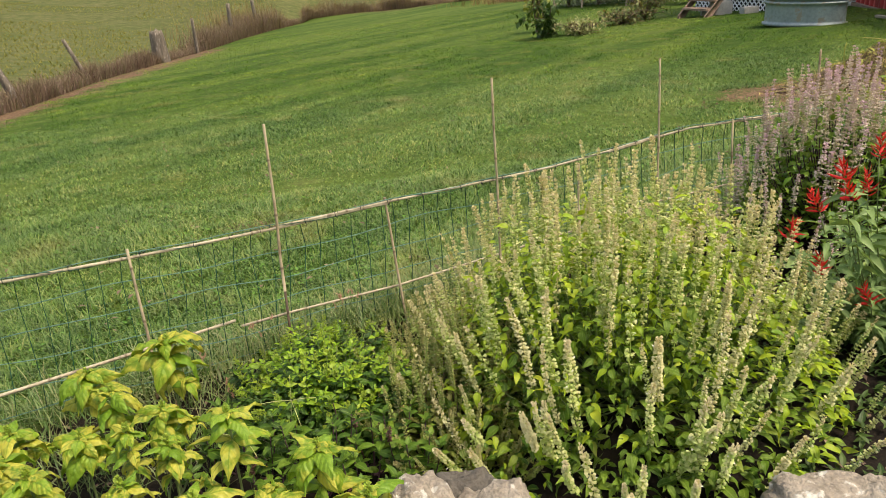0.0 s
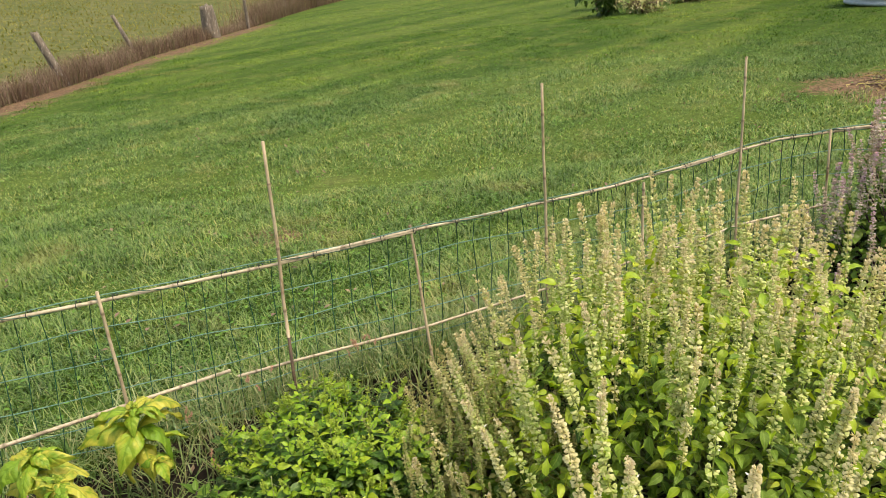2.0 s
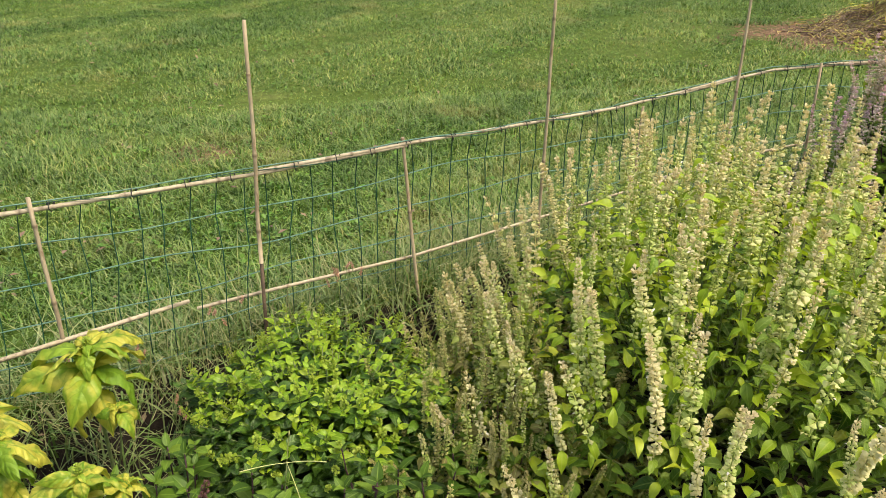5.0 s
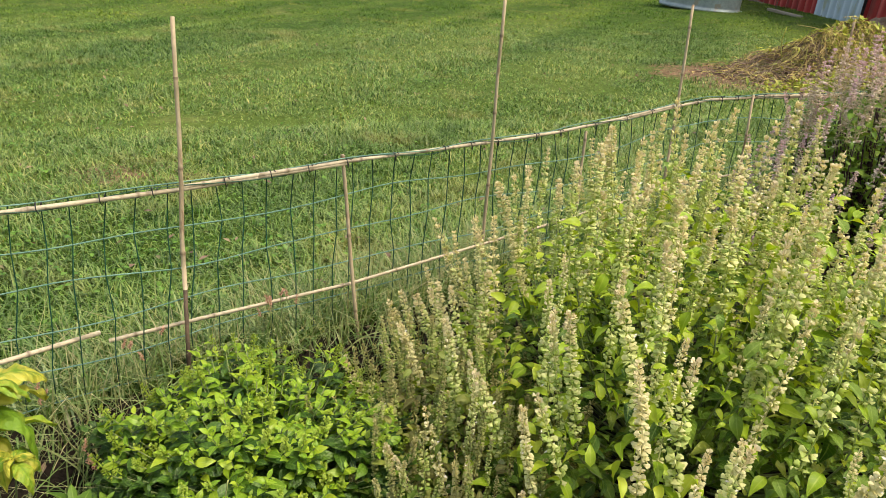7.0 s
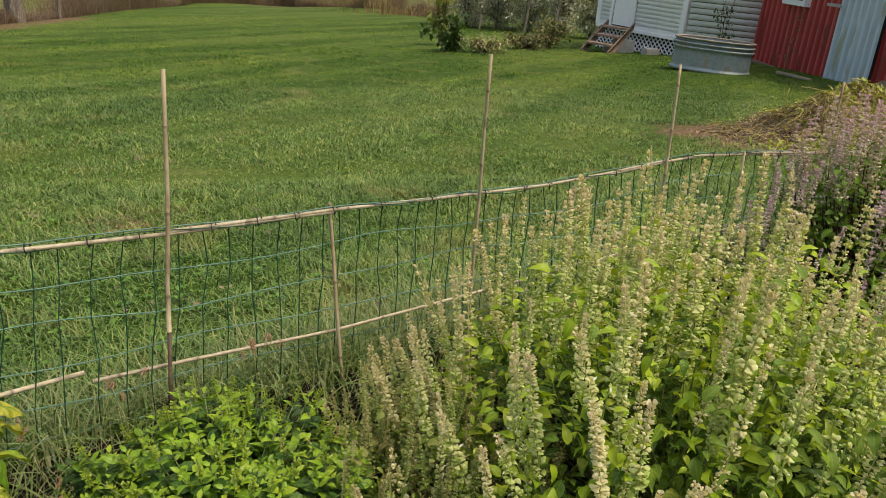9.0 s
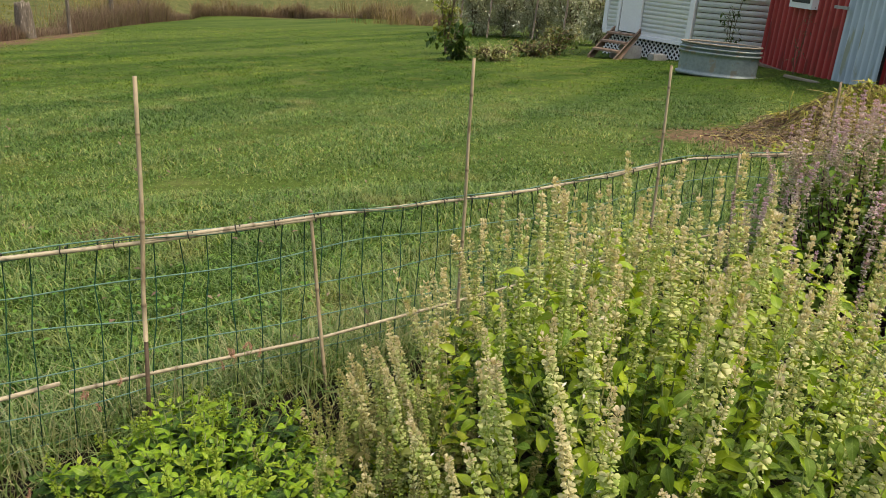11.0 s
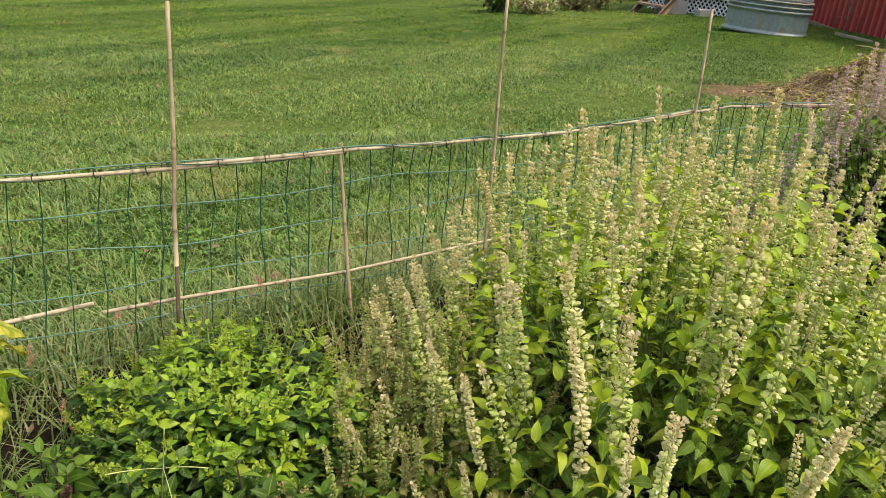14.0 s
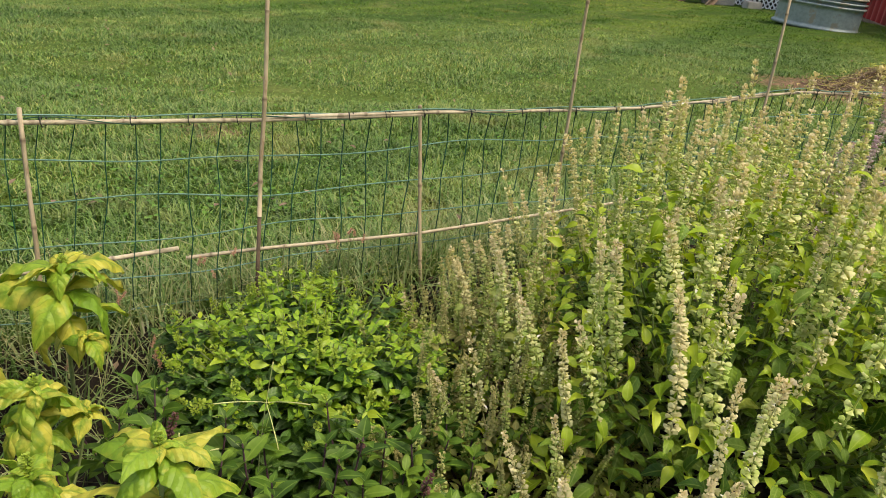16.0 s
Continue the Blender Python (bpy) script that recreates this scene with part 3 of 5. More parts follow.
def lawn_weeds():
    """Clover and plantain leaves in loose patches between the blades, and a scatter of fallen leaf crumbs."""
    n = 30000
    y = 3.4 + 9.0 * rng.random(n) ** 1.4
    x = rng.uniform(-1, 1, n) * (2.6 + 0.35 * y)
    patch = np.array([noise.noise((a * 1.1, b * 1.1, 7.7)) + 0.7 * noise.noise((a * 4.5, b * 4.5, 2.1)) for a, b in zip(x, y)])
    ok = (y > fence_y(x) + 0.02) & (beyond(x, y) < -0.2) & (rng.random(n) < 0.1 + 1.6 * np.clip(patch, 0, 1))
    x, y = x[ok], y[ok]
    a = rng.uniform(0, 6.3, len(x))
    g = Geo()
    g.spread(CLOVER, frames(np.stack([x, y, land(x, y) + rng.uniform(0.012, 0.04, len(x))], 1), np.stack([np.cos(a), np.sin(a), rng.normal(0.15, 0.3, len(x))], 1), (0, 0, 1), rng.uniform(0.012, 0.026, len(x))))
    tagged(part("clover", g, M_CLOVER), "patches of clover and broad-leaved weeds in the lawn", "weeds", kind="stuff")
    n = 900
    y = 3.6 + 11 * rng.random(n) ** 1.3
    x = rng.uniform(-1, 1, n) * (2.6 + 0.35 * y)
    ok = (y > fence_y(x) + 0.1) & (beyond(x, y) < -0.3)
    x, y = x[ok], y[ok]
    a = rng.uniform(0, 6.3, len(x))
    g = Geo()
    g.spread(LEAF_SMALL, frames(np.stack([x, y, land(x, y) + 0.035], 1), np.stack([np.cos(a), np.sin(a), rng.normal(0.1, 0.3, len(x))], 1), (0, 0, 1), rng.uniform(0.015, 0.045, len(x))))
    tagged(part("fallen_leaves", g, M_WEED), "small brown leaf crumbs lying in the grass", "leaf litter", kind="stuff")


lawn_weeds()


def fence_line_grass():
    for name, mat, count, h, label in (("tall_grass", M_FENCEGRASS, 6800, 0.12, "long uncut green grass along the garden fence"), ("dry_grass", M_DRYGRASS, 3800, 0.2, "thin dry tan grass tangled along the garden fence")):
        g = Geo()
        x = rng.uniform(-2.4, 2.2, count)
        y = fence_y(x) + rng.normal(0.0, 0.14 if mat is M_FENCEGRASS else 0.1, count)
        dens = 1.0 if mat is M_FENCEGRASS else 0.35 + 0.65 * np.exp(-((x + 0.1) / 0.35) ** 2) + 0.5 * np.exp(-((x + 1.0) / 0.3) ** 2)
        ok = rng.random(count) < dens
        y = np.where((x < -0.7) & (rng.random(len(x)) < 0.6), y - np.abs(rng.normal(0, 0.26, len(x))), y)
        x, y = x[ok], y[ok]
        g.spread(BLADE, blades(np.stack([x, y], 1), land(x, y) - 0.005, h, 0.0056 if mat is M_FENCEGRASS else 0.0026, 2.0))
        tagged(part(name, g, mat, smooth=False), label, "grass", kind="stuff")


fence_line_grass()


# ---- garden fence ----
# stakes: top, foot, and whether the lower end is dark
STAKES = [((-1.297, 3.319, 0.495), (-1.265, 3.246, -0.312), 0), ((-0.8, 3.602, 0.85), (-0.8, 3.471, -0.29), 1), ((-0.385, 3.821, 0.453), (-0.309, 3.661, -0.302), 0), ((0.112, 4.06, 0.877), (0.124, 3.997, -0.303), 0), ((0.538, 4.276, 0.399), (0.521, 4.171, -0.325), 0), ((0.99, 4.523, 0.831), (0.967, 4.352, -0.246), 0), ((1.43, 4.649, 0.463), (1.43, 4.558, -0.272), 0), ((1.94, 4.807, 0.766), (1.924, 4.709, -0.29), 0), ((-1.8, 3.093, 0.512), (-1.8, 2.996, -0.282), 0)]
TOP_RAIL = [(-2.5, 2.74, 0.505), (-1.95, 3.009, 0.487), (-1.297, 3.314, 0.46), (-0.803, 3.563, 0.441), (-0.37, 3.803, 0.43), (0.114, 4.048, 0.415), (0.4, 4.189, 0.411), (0.7, 4.332, 0.426), (0.985, 4.461, 0.45), (1.18, 4.548, 0.46), (1.45, 4.647, 0.451), (1.75, 4.698, 0.451), (2.2, 4.788, 0.45), (2.7, 4.868, 0.446)]


def cane(pts, r, rng_knots=0.22):
    """A bamboo cane along pts, with swollen knots."""
    pts = np.asarray(pts, float)
    seg = np.linalg.norm(np.diff(pts, axis=0), axis=1)
    at = np.r_[0, np.cumsum(seg)]
    knots = np.arange(U(0.05, 0.15), at[-1], rng_knots)
    s = np.unique(np.r_[at, knots, np.clip(knots - 0.008, 0, at[-1]), np.clip(knots + 0.008, 0, at[-1])])
    p = np.stack([np.interp(s, at, pts[:, i]) for i in range(3)], 1)
    rr = np.array([r * (1.28 if np.min(np.abs(knots - q)) < 0.002 else 1.0) for q in s]) if len(knots) else r
    g = Geo().tube(p, rr * np.linspace(1.08, 0.92, len(s)), 7)
    if len(knots):
        mark = np.array([1.0 if np.min(np.abs(knots - q)) < 0.002 else 0.0 for q in s])
        g.u[0][: 7 * len(s), 1] = np.repeat(mark, 7)
    return g


def garden_fence():
    fence = thing("garden_fence", "low garden fence of green wire mesh on bamboo canes", "fence", at=(0, 3.95, 0.05))
    inv = fence.matrix_world.inverted()

    def add(name, geo, mat, label=""):
        ob = part(name, geo, mat, fence, label)
        ob.matrix_parent_inverse = inv
        return ob

    for top, foot, dark in STAKES:
        top, foot = np.array(top) - (0, 0.012, 0), np.array(foot) - (0, 0.012, 0)
        at = lambda s: foot + (top - foot) * s
        low = 0.42 if dark else 0.0
        body = [at(s) + np.array([U(-0.004, 0.004), U(-0.003, 0.003), 0]) * (0.02 < s < 0.98) for s in np.linspace(low, 1, 6)]
        add("bamboo_stake", cane(body, 0.0057, U(0.17, 0.25)), M_BAMBOO)
        if dark:
            add("stake_foot", cane([at(0), at(0.421)], 0.006, 0.2), M_BAMBOO_OLD, "dark weathered lower end of a bamboo stake")
    # the long top rail, of lapped canes
    tp = np.array(TOP_RAIL)
    for a, b, lift in ((0, 4, 0.0), (3, 8, 0.006), (7, 11, 0.0), (10, 13, 0.006)):
        add("bamboo_rail", cane(tp[a : b + 1] + np.array([0, 0.006, lift - 0.003]), 0.0054 if a else 0.006, 0.24), M_RAIL)
    add("bamboo_rail", cane([(-2.35, 2.634, 0.136), (-1.72, 2.984, 0.118), (-1.0, 3.456, 0.103)], 0.0065, 0.26), M_RAIL)
    add("bamboo_rail", cane([(-0.985, 3.472, 0.068), (-0.8, 3.529, 0.084), (-0.36, 3.749, 0.067), (0.12, 4.016, 0.067), (0.5, 4.218, 0.072), (0.75, 4.342, 0.097)], 0.005, 0.2), M_RAIL)
    add("bamboo_rail", cane([(0.62, 4.259, 0.082), (1.0, 4.435, 0.116), (1.5, 4.627, 0.123)], 0.0055, 0.2), M_RAIL)

    def top_at(x):
        return np.interp(x, tp[:, 0], tp[:, 2]), np.interp(x, tp[:, 0], tp[:, 1])

    # green mesh, with openings of about 7 by 10 cm
    xs = np.arange(-2.447, 2.65, 0.0618)
    xs = xs + rng.uniform(-0.004, 0.004, len(xs))
    drop = [0.002, 0.098, 0.198, 0.3, 0.4, 0.49]
    ph = [rng.uniform(0, 6, 4) for _ in drop]

    def node_at(x, k):
        z, y = top_at(x)
        sag = 0.008 * math.sin(x * 5.1 + ph[k][0]) + 0.006 * math.sin(x * 11 + ph[k][1])
        return np.array([x + 0.006 * math.sin(17 * x + ph[k][2]), y + 0.012 + 0.008 * math.sin(x * 4 + ph[k][3]) - 0.12 * drop[k], z - drop[k] + (sag if k else 0.006 + 0.009 * abs(math.sin(6.5 * x + 0.8)))])

    for k in range(len(drop)):
        pts = [node_at(x, k) for x in np.arange(-2.47, 2.65, 0.045)]
        add("horizontal_wire", Geo().tube(pts, 0.002, 4), M_WIRE)
    for x in xs:
        slant = U(-0.012, 0.012)
        pts = [node_at(x + slant * k / 5 + U(-0.004, 0.004), k) for k in range(len(drop))]
        add("vertical_wire", Geo().tube(pts, 0.0017, 4), M_WIRE_DARK)
    lace = []
    for x in np.arange(-2.45, 2.6, 0.012):
        z, y = top_at(x)
        turn = x * 14 + 0.8 * math.sin(5 * x)
        lace.append((x, y + 0.006 + 0.0095 * math.cos(turn), z + 0.0095 * math.sin(turn)))
    add("lacing_wire", Geo().tube(lace, 0.0013, 4), M_WIRE_DARK, "dark green wire laced round the rail")
    # dark ties round the rail
    for x in np.arange(-2.3, 2.5, 0.13):
        x = x + U(-0.04, 0.04)
        z, y = top_at(x)
        ring = [(x + 0.002 * i, y + 0.004 + 0.0125 * math.cos(i * 1.05), z + 0.0125 * math.sin(i * 1.05)) for i in range(9)]
        add("wire_tie", Geo().tube(ring, 0.0016, 4), M_TIE)


garden_fence()


# ---- border stones ----
def stone(x, y, z, sx, sy, sz, seed, mat, label):
    bm = bmesh.new()
    bmesh.ops.create_icosphere(bm, subdivisions=5, radius=1)
    for v in bm.verts:
        d = v.co.normalized()
        q = Vector((abs(d.x) ** 0.7 * math.copysign(1, d.x), abs(d.y) ** 0.7 * math.copysign(1, d.y), abs(d.z) ** 0.7 * math.copysign(1, d.z)))
        n = noise.noise(d * 1.3 + Vector((seed, 0, 0))) * 0.28 + noise.noise(d * 3.5 + Vector((0, seed, 0))) * 0.1 + noise.noise(d * 8 + Vector((0, 0, seed))) * 0.06 - abs(noise.noise(d * 5 + Vector((seed, 3, 0)))) * 0.09 + noise.noise(d * 22 + Vector((0, 2, seed))) * 0.025
        v.co = q * (1 + n)
        v.co.x, v.co.y, v.co.z = v.co.x * sx, v.co.y * sy, v.co.z * sz
    for f in bm.faces:
        f.smooth = True
    me = bpy.data.meshes.new("border_stone")
    bm.to_mesh(me)
    bm.free()
    ob = part("border_stone", me, mat)
    ob.matrix_world = pose(x, y, z, U(-8, 8), U(-8, 8), U(-30, 30))
    tagged(ob, label, "stone", "stones edging the bed")


stone(-0.29, 2.21, 0.065, 0.1, 0.12, 0.16, 1.0, M_STONE, "rough pale limestone edging the garden bed")
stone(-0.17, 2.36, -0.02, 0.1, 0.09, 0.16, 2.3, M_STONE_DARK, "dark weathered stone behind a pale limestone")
stone(-0.09, 2.2, 0.045, 0.105, 0.12, 0.14, 3.1, M_STONE, "pale limestone at the foot of a basil bush")
stone(0.78, 2.2, -0.03, 0.2, 0.14, 0.15, 4.7, M_STONE, "large smooth tan limestone edging the garden bed")
stone(1.14, 2.26, -0.02, 0.14, 0.12, 0.14, 5.2, M_STONE, "tan limestone edging the garden bed")
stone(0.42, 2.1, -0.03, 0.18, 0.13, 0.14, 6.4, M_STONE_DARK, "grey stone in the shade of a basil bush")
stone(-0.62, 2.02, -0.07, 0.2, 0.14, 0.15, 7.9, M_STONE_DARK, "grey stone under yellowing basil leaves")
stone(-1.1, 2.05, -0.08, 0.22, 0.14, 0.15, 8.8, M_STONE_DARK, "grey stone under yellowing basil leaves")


# ---- flowering basil ----
def calyx():
    """A papery shell one long: a narrow throat opening into a broad upturned lip and two lower teeth."""
    v = [(0, 0, 0), (0.42, 0, 0.2), (0.42, 0.2, 0.05), (0.42, 0.12, -0.17), (0.42, -0.12, -0.17), (0.42, -0.2, 0.05), (0.74, 0.46, 0.1), (0.98, 0.24, 0.26), (0.98, -0.24, 0.26), (0.74, -0.46, 0.1), (0.95, 0.15, -0.24), (0.95, -0.15, -0.24)]
    f = [(0, 1, 2), (0, 2, 3), (0, 3, 4), (0, 4, 5), (0, 5, 1), (1, 6, 2), (1, 7, 6), (1, 8, 7), (1, 9, 8), (1, 5, 9), (3, 10, 11), (3, 11, 4), (2, 10, 3), (5, 4, 11)]
    return np.array(v, float), np.array(f), np.array([(0.2, 0, 0)] + [(0.6, 1, 0)] * 11, float)


CALYX = calyx()


def spike_mesh(name, length, seed, gap, cup, mat, petal_mat, petals=0.08, bend=0.05, sparse=0.2):
    """A flower spike standing on its foot, with loose tiers of cups round a thin stalk; shared by many parts."""
    r = np.random.default_rng(seed)
    axis_pts = np.array([(bend * length * (math.sin(3 * s + seed) - math.sin(seed)), bend * length * (math.sin(2.2 * s + 2 * seed) - math.sin(2 * seed)) * 0.7, s * length) for s in np.linspace(0, 1, 9)])
    g = Geo()
    g.tube(axis_pts, np.linspace(0.0019, 0.0008, 9), 4)
    s = 0.02
    mats, us = [], []
    flower = []
    while s < 0.985:
        c = np.array([np.interp(s * length, axis_pts[:, 2], axis_pts[:, i]) for i in range(3)])
        size = cup * (1.0 - 0.42 * s ** 3) * r.uniform(0.82, 1.15)
        off = r.uniform(0, 6)
        bare = sparse * (1.6 if s < 0.3 else 0.8) * r.uniform(0.2, 2.0)
        for j in range(6):
            if r.random() < bare:
                continue
            a = off + j * np.pi / 3 + r.normal(0, 0.22)
            d = np.array([math.cos(a), math.sin(a), r.normal(-0.15, 0.16) + 0.9 * s ** 5])
            at = c + d * 0.0016 + np.array([0, 0, r.normal(0, 0.0011)])
            mats.append(frames(at, d, (0, 0, 1), size * r.uniform(0.8, 1.15), r.normal(0, 0.22, 1))[0])
            us.append(min(1.0, max(0.0, s + r.normal(0, 0.07))))
            if r.random() < petals and 0.25 < s < 0.93:
                flower.append(frames(c + d * size * 0.7, d + np.array([0, 0, 0.2]), (0, 0, 1), size * r.uniform(0.6, 0.95))[0])
        s += gap / length * (1.0 - 0.6 * s ** 1.8) * r.uniform(0.7, 1.3)
    v, f, u = CALYX
    for m, along in zip(mats, us):
        w = v @ m[:3, :3].T + m[:3, 3]
        g.add(w, f, np.stack([np.full(len(v), along), u[:, 1], 0 * u[:, 1]], 1))
    n_cups = sum(len(x) for x in g.f)
    if flower:
        g.spread(LEAF_SMALL, flower)
    me = g.mesh(name, False)
    me.materials.append(mat)
    me.materials.append(petal_mat)
    idx = np.zeros(len(me.polygons), np.int32)
    idx[n_cups:] = 1
    me.polygons.foreach_set("material_index", idx)
    return me


def bezier(p0, p1, p2, n):
    s = np.linspace(0, 1, n)[:, None]
    return (1 - s) ** 2 * p0 + 2 * s * (1 - s) * p1 + s * s * p2


def stemmed_bush(name, label, category, base, radii, dome, count, spikes, lengths, leaf, leaf_mat, stem_mat, leaf_len, per_stem=5, lean=0.3, seed=1, spike_label="", single=150, fill=0, power=2.2, stray=0.09, low=0.55, top=1.2, young=None):
    """A broad bush: stems fan out from one foot under a domed leaf canopy, and each lifts a flower spike above it."""
    global rng
    rng = np.random.default_rng(seed)
    bush = thing(name, label, category, at=tuple(base))
    inv = bush.matrix_world.inverted()
    base, radii = np.array(base, float), np.array(radii, float)
    lump = lambda p: 1 + 0.16 * noise.noise((p[0] * 4 + seed, p[1] * 4, 0.5))
    crest = lambda p: dome * max(0.0, 1 - (p[0] ** 2 + p[1] ** 2) ** (power / 2)) * lump(p)
    pos, ahead, sizes = [], [], []
    golden = math.pi * (3 - math.sqrt(5))
    for i in range(count):
        q = math.sqrt((i + 0.5) / count)
        a = i * golden + rng.normal(0, 0.3)
        flat = np.array([math.cos(a), math.sin(a)]) * q * rng.uniform(0.93, 1.05)
        foot = base + np.array([flat[0] * radii[0], flat[1] * radii[1], crest(flat) - rng.uniform(0.0, stray)])
        foot[2] = max(foot[2], base[2] + 0.05)
        way = np.array([flat[0] * lean * q**3, flat[1] * lean * q**3, 1.0]) + rng.normal(0, 0.09, 3)
        way /= np.linalg.norm(way)
        ln = rng.uniform(*lengths) * (1.0 - 0.25 * q**4)
        start = base + np.array([rng.normal(0, 0.04), rng.normal(0, 0.04), 0])
        mid = foot - (way * 0.6 + np.array([flat[0], flat[1], 0]) * 0.2) * 0.55 * np.linalg.norm(foot - start)
        mid[2] = max(mid[2], base[2] + 0.02)
        line = bezier(start, mid, foot, 8)
        st = part("stem", Geo().tube(line, np.linspace(0.0042, 0.0019, 8), 4), stem_mat, bush)
        st.matrix_parent_inverse = inv
        sp = part("flower_spike", spikes[i % len(spikes)], None, bush, spike_label)
        sp.matrix_parent_inverse = inv
        wide = rng.uniform(0.68, 1.08)
        sp.matrix_basis = Matrix.Translation(Vector(foot)) @ Vector(way).to_track_quat("Z", "Y").to_matrix().to_4x4() @ Matrix.Rotation(U(0, 6.3), 4, "Z") @ Matrix.Diagonal((wide, wide, ln / spikes[i % len(spikes)]["length"], 1))
        for s in np.linspace(0.4, 1.0, per_stem):
            c = np.array([np.interp(s, np.linspace(0, 1, 8), line[:, q2]) for q2 in range(3)])
            turn = rng.uniform(0, 6.3)
            for t in (0, math.pi):
                pos.append(c)
                ahead.append(np.array([math.cos(turn + t) + 0.5 * flat[0], math.sin(turn + t) + 0.5 * flat[1], rng.normal(0.05, 0.4)]))
                sizes.append(leaf_len * rng.uniform(0.45, 1.2) * (1.15 - 0.4 * s))
    for i in range(fill):
        a, q = rng.uniform(0, 6.3), math.sqrt(rng.uniform(0, 1.05))
        flat = np.array([math.cos(a), math.sin(a)]) * q
        c = base + np.array([flat[0] * radii[0], flat[1] * radii[1], crest(flat) * rng.uniform(low, top) + rng.uniform(-0.05, 0.03)])
        pos.append(c)
        ahead.append(np.array([flat[0] * 0.9, flat[1] * 0.9, rng.normal(-0.1, 0.45)]) + np.r_[rng.normal(0, 0.75, 2), 0])
        sizes.append(leaf_len * rng.uniform(0.45, 1.25) * (0.75 if c[2] - base[2] > 0.95 * crest(flat) else 1.0))
    pos, ahead, sizes = np.array(pos), np.array(ahead), np.array(sizes)
    ok = pos[:, 2] > base[2] + 0.02
    mats = frames(pos, ahead, (0, 0, 1), sizes, rng.normal(0, 0.38, len(pos)))[ok]
    pick = np.argsort(mats[:, 1, 3] - 0.6 * mats[:, 2, 3])[:single]
    own = np.zeros(len(mats), bool)
    own[pick] = True
    # the youngest leaves stand highest; the lower ones' darker tone also holds shade
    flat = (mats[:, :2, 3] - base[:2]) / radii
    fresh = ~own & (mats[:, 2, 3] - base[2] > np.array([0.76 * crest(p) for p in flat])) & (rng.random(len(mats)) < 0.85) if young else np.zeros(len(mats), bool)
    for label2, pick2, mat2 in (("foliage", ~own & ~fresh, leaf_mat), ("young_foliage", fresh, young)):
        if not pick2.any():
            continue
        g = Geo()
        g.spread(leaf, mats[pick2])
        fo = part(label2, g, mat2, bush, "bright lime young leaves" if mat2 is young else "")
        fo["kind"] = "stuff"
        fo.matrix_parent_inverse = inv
    one = tri_mesh("leaf", *leaf)
    one.materials.append(leaf_mat)
    for m in mats[own]:
        lf = part("leaf", one, leaf_mat, bush)
        lf.matrix_parent_inverse = inv
        lf.matrix_basis = Matrix(m.tolist())
    return bush


def spike_set(name, lengths, gap, cup, mat, petal, petals, seed, sparse=0.2):
    out = []
    for i, ln in enumerate(lengths):
        me = spike_mesh(name, ln, seed + i, gap * (1 + 0.12 * math.sin(2.1 * i)), cup * (1 + 0.14 * math.sin(1.7 * i + 1)), mat, petal, petals, 0.04, sparse)
        me["length"] = ln
        out.append(me)
    return out


LIME_SPIKES = spike_set("flower_spike", (0.28, 0.34, 0.38, 0.31, 0.36, 0.25, 0.4, 0.22, 0.33, 0.29), 0.022, 0.0142, M_SPIKE, M_PETAL, 0.06, 3, 0.14)
DRY_SPIKES = spike_set("flower_spike", (0.2, 0.26, 0.3, 0.23, 0.17, 0.28), 0.0185, 0.0092, M_SPIKE_DRY, M_PETAL, 0.03, 23, 0.22)
MAUVE_SPIKES = spike_set("flower_spike", (0.26, 0.3, 0.36, 0.32, 0.22), 0.024, 0.0138, M_PURPLE, M_PINK, 0.3, 43, 0.18)

stemmed_bush("lime_basil", "large lime basil bush covered in pale green and tan flower spikes", "basil plant", (0.47, 3.1, -0.17), (0.77, 0.77), 0.59, 265, LIME_SPIKES, (0.26, 0.39), LEAF_LIME, M_LIME, M_STEM, 0.057, 7, 0.6, 11, "pale green flower spike with tan tip", 290, 4600, low=0.35, top=1.32, power=3.2, young=M_LIME_YOUNG)
stemmed_bush("fading_basil", "fading basil bush with brownish seed spikes and few leaves", "basil plant", (-0.16, 3.07, -0.19), (0.34, 0.5), 0.34, 225, DRY_SPIKES, (0.13, 0.26), LEAF, M_FADING, M_STEM_WOODY, 0.038, 6, 0.9, 12, "dry brownish seed spike", 60, 1300, stray=0.2)
stemmed_bush("mauve_basil", "tall basil bush with dense mauve flower spikes and dark leaves", "basil plant", (1.86, 4.24, -0.17), (0.66, 0.36), 0.72, 260, MAUVE_SPIKES, (0.2, 0.34), LEAF, M_THAI, M_STEM_PURPLE, 0.055, 6, 0.15, 13, "mauve flower spike", 60, 2300, low=0.3, power=4)


# ---- compact bush basil ----
GLOBE_LEAF = leaf_shape(0.5, 0.32, 0.14, 5, 0.42, 0.18, 0.012)


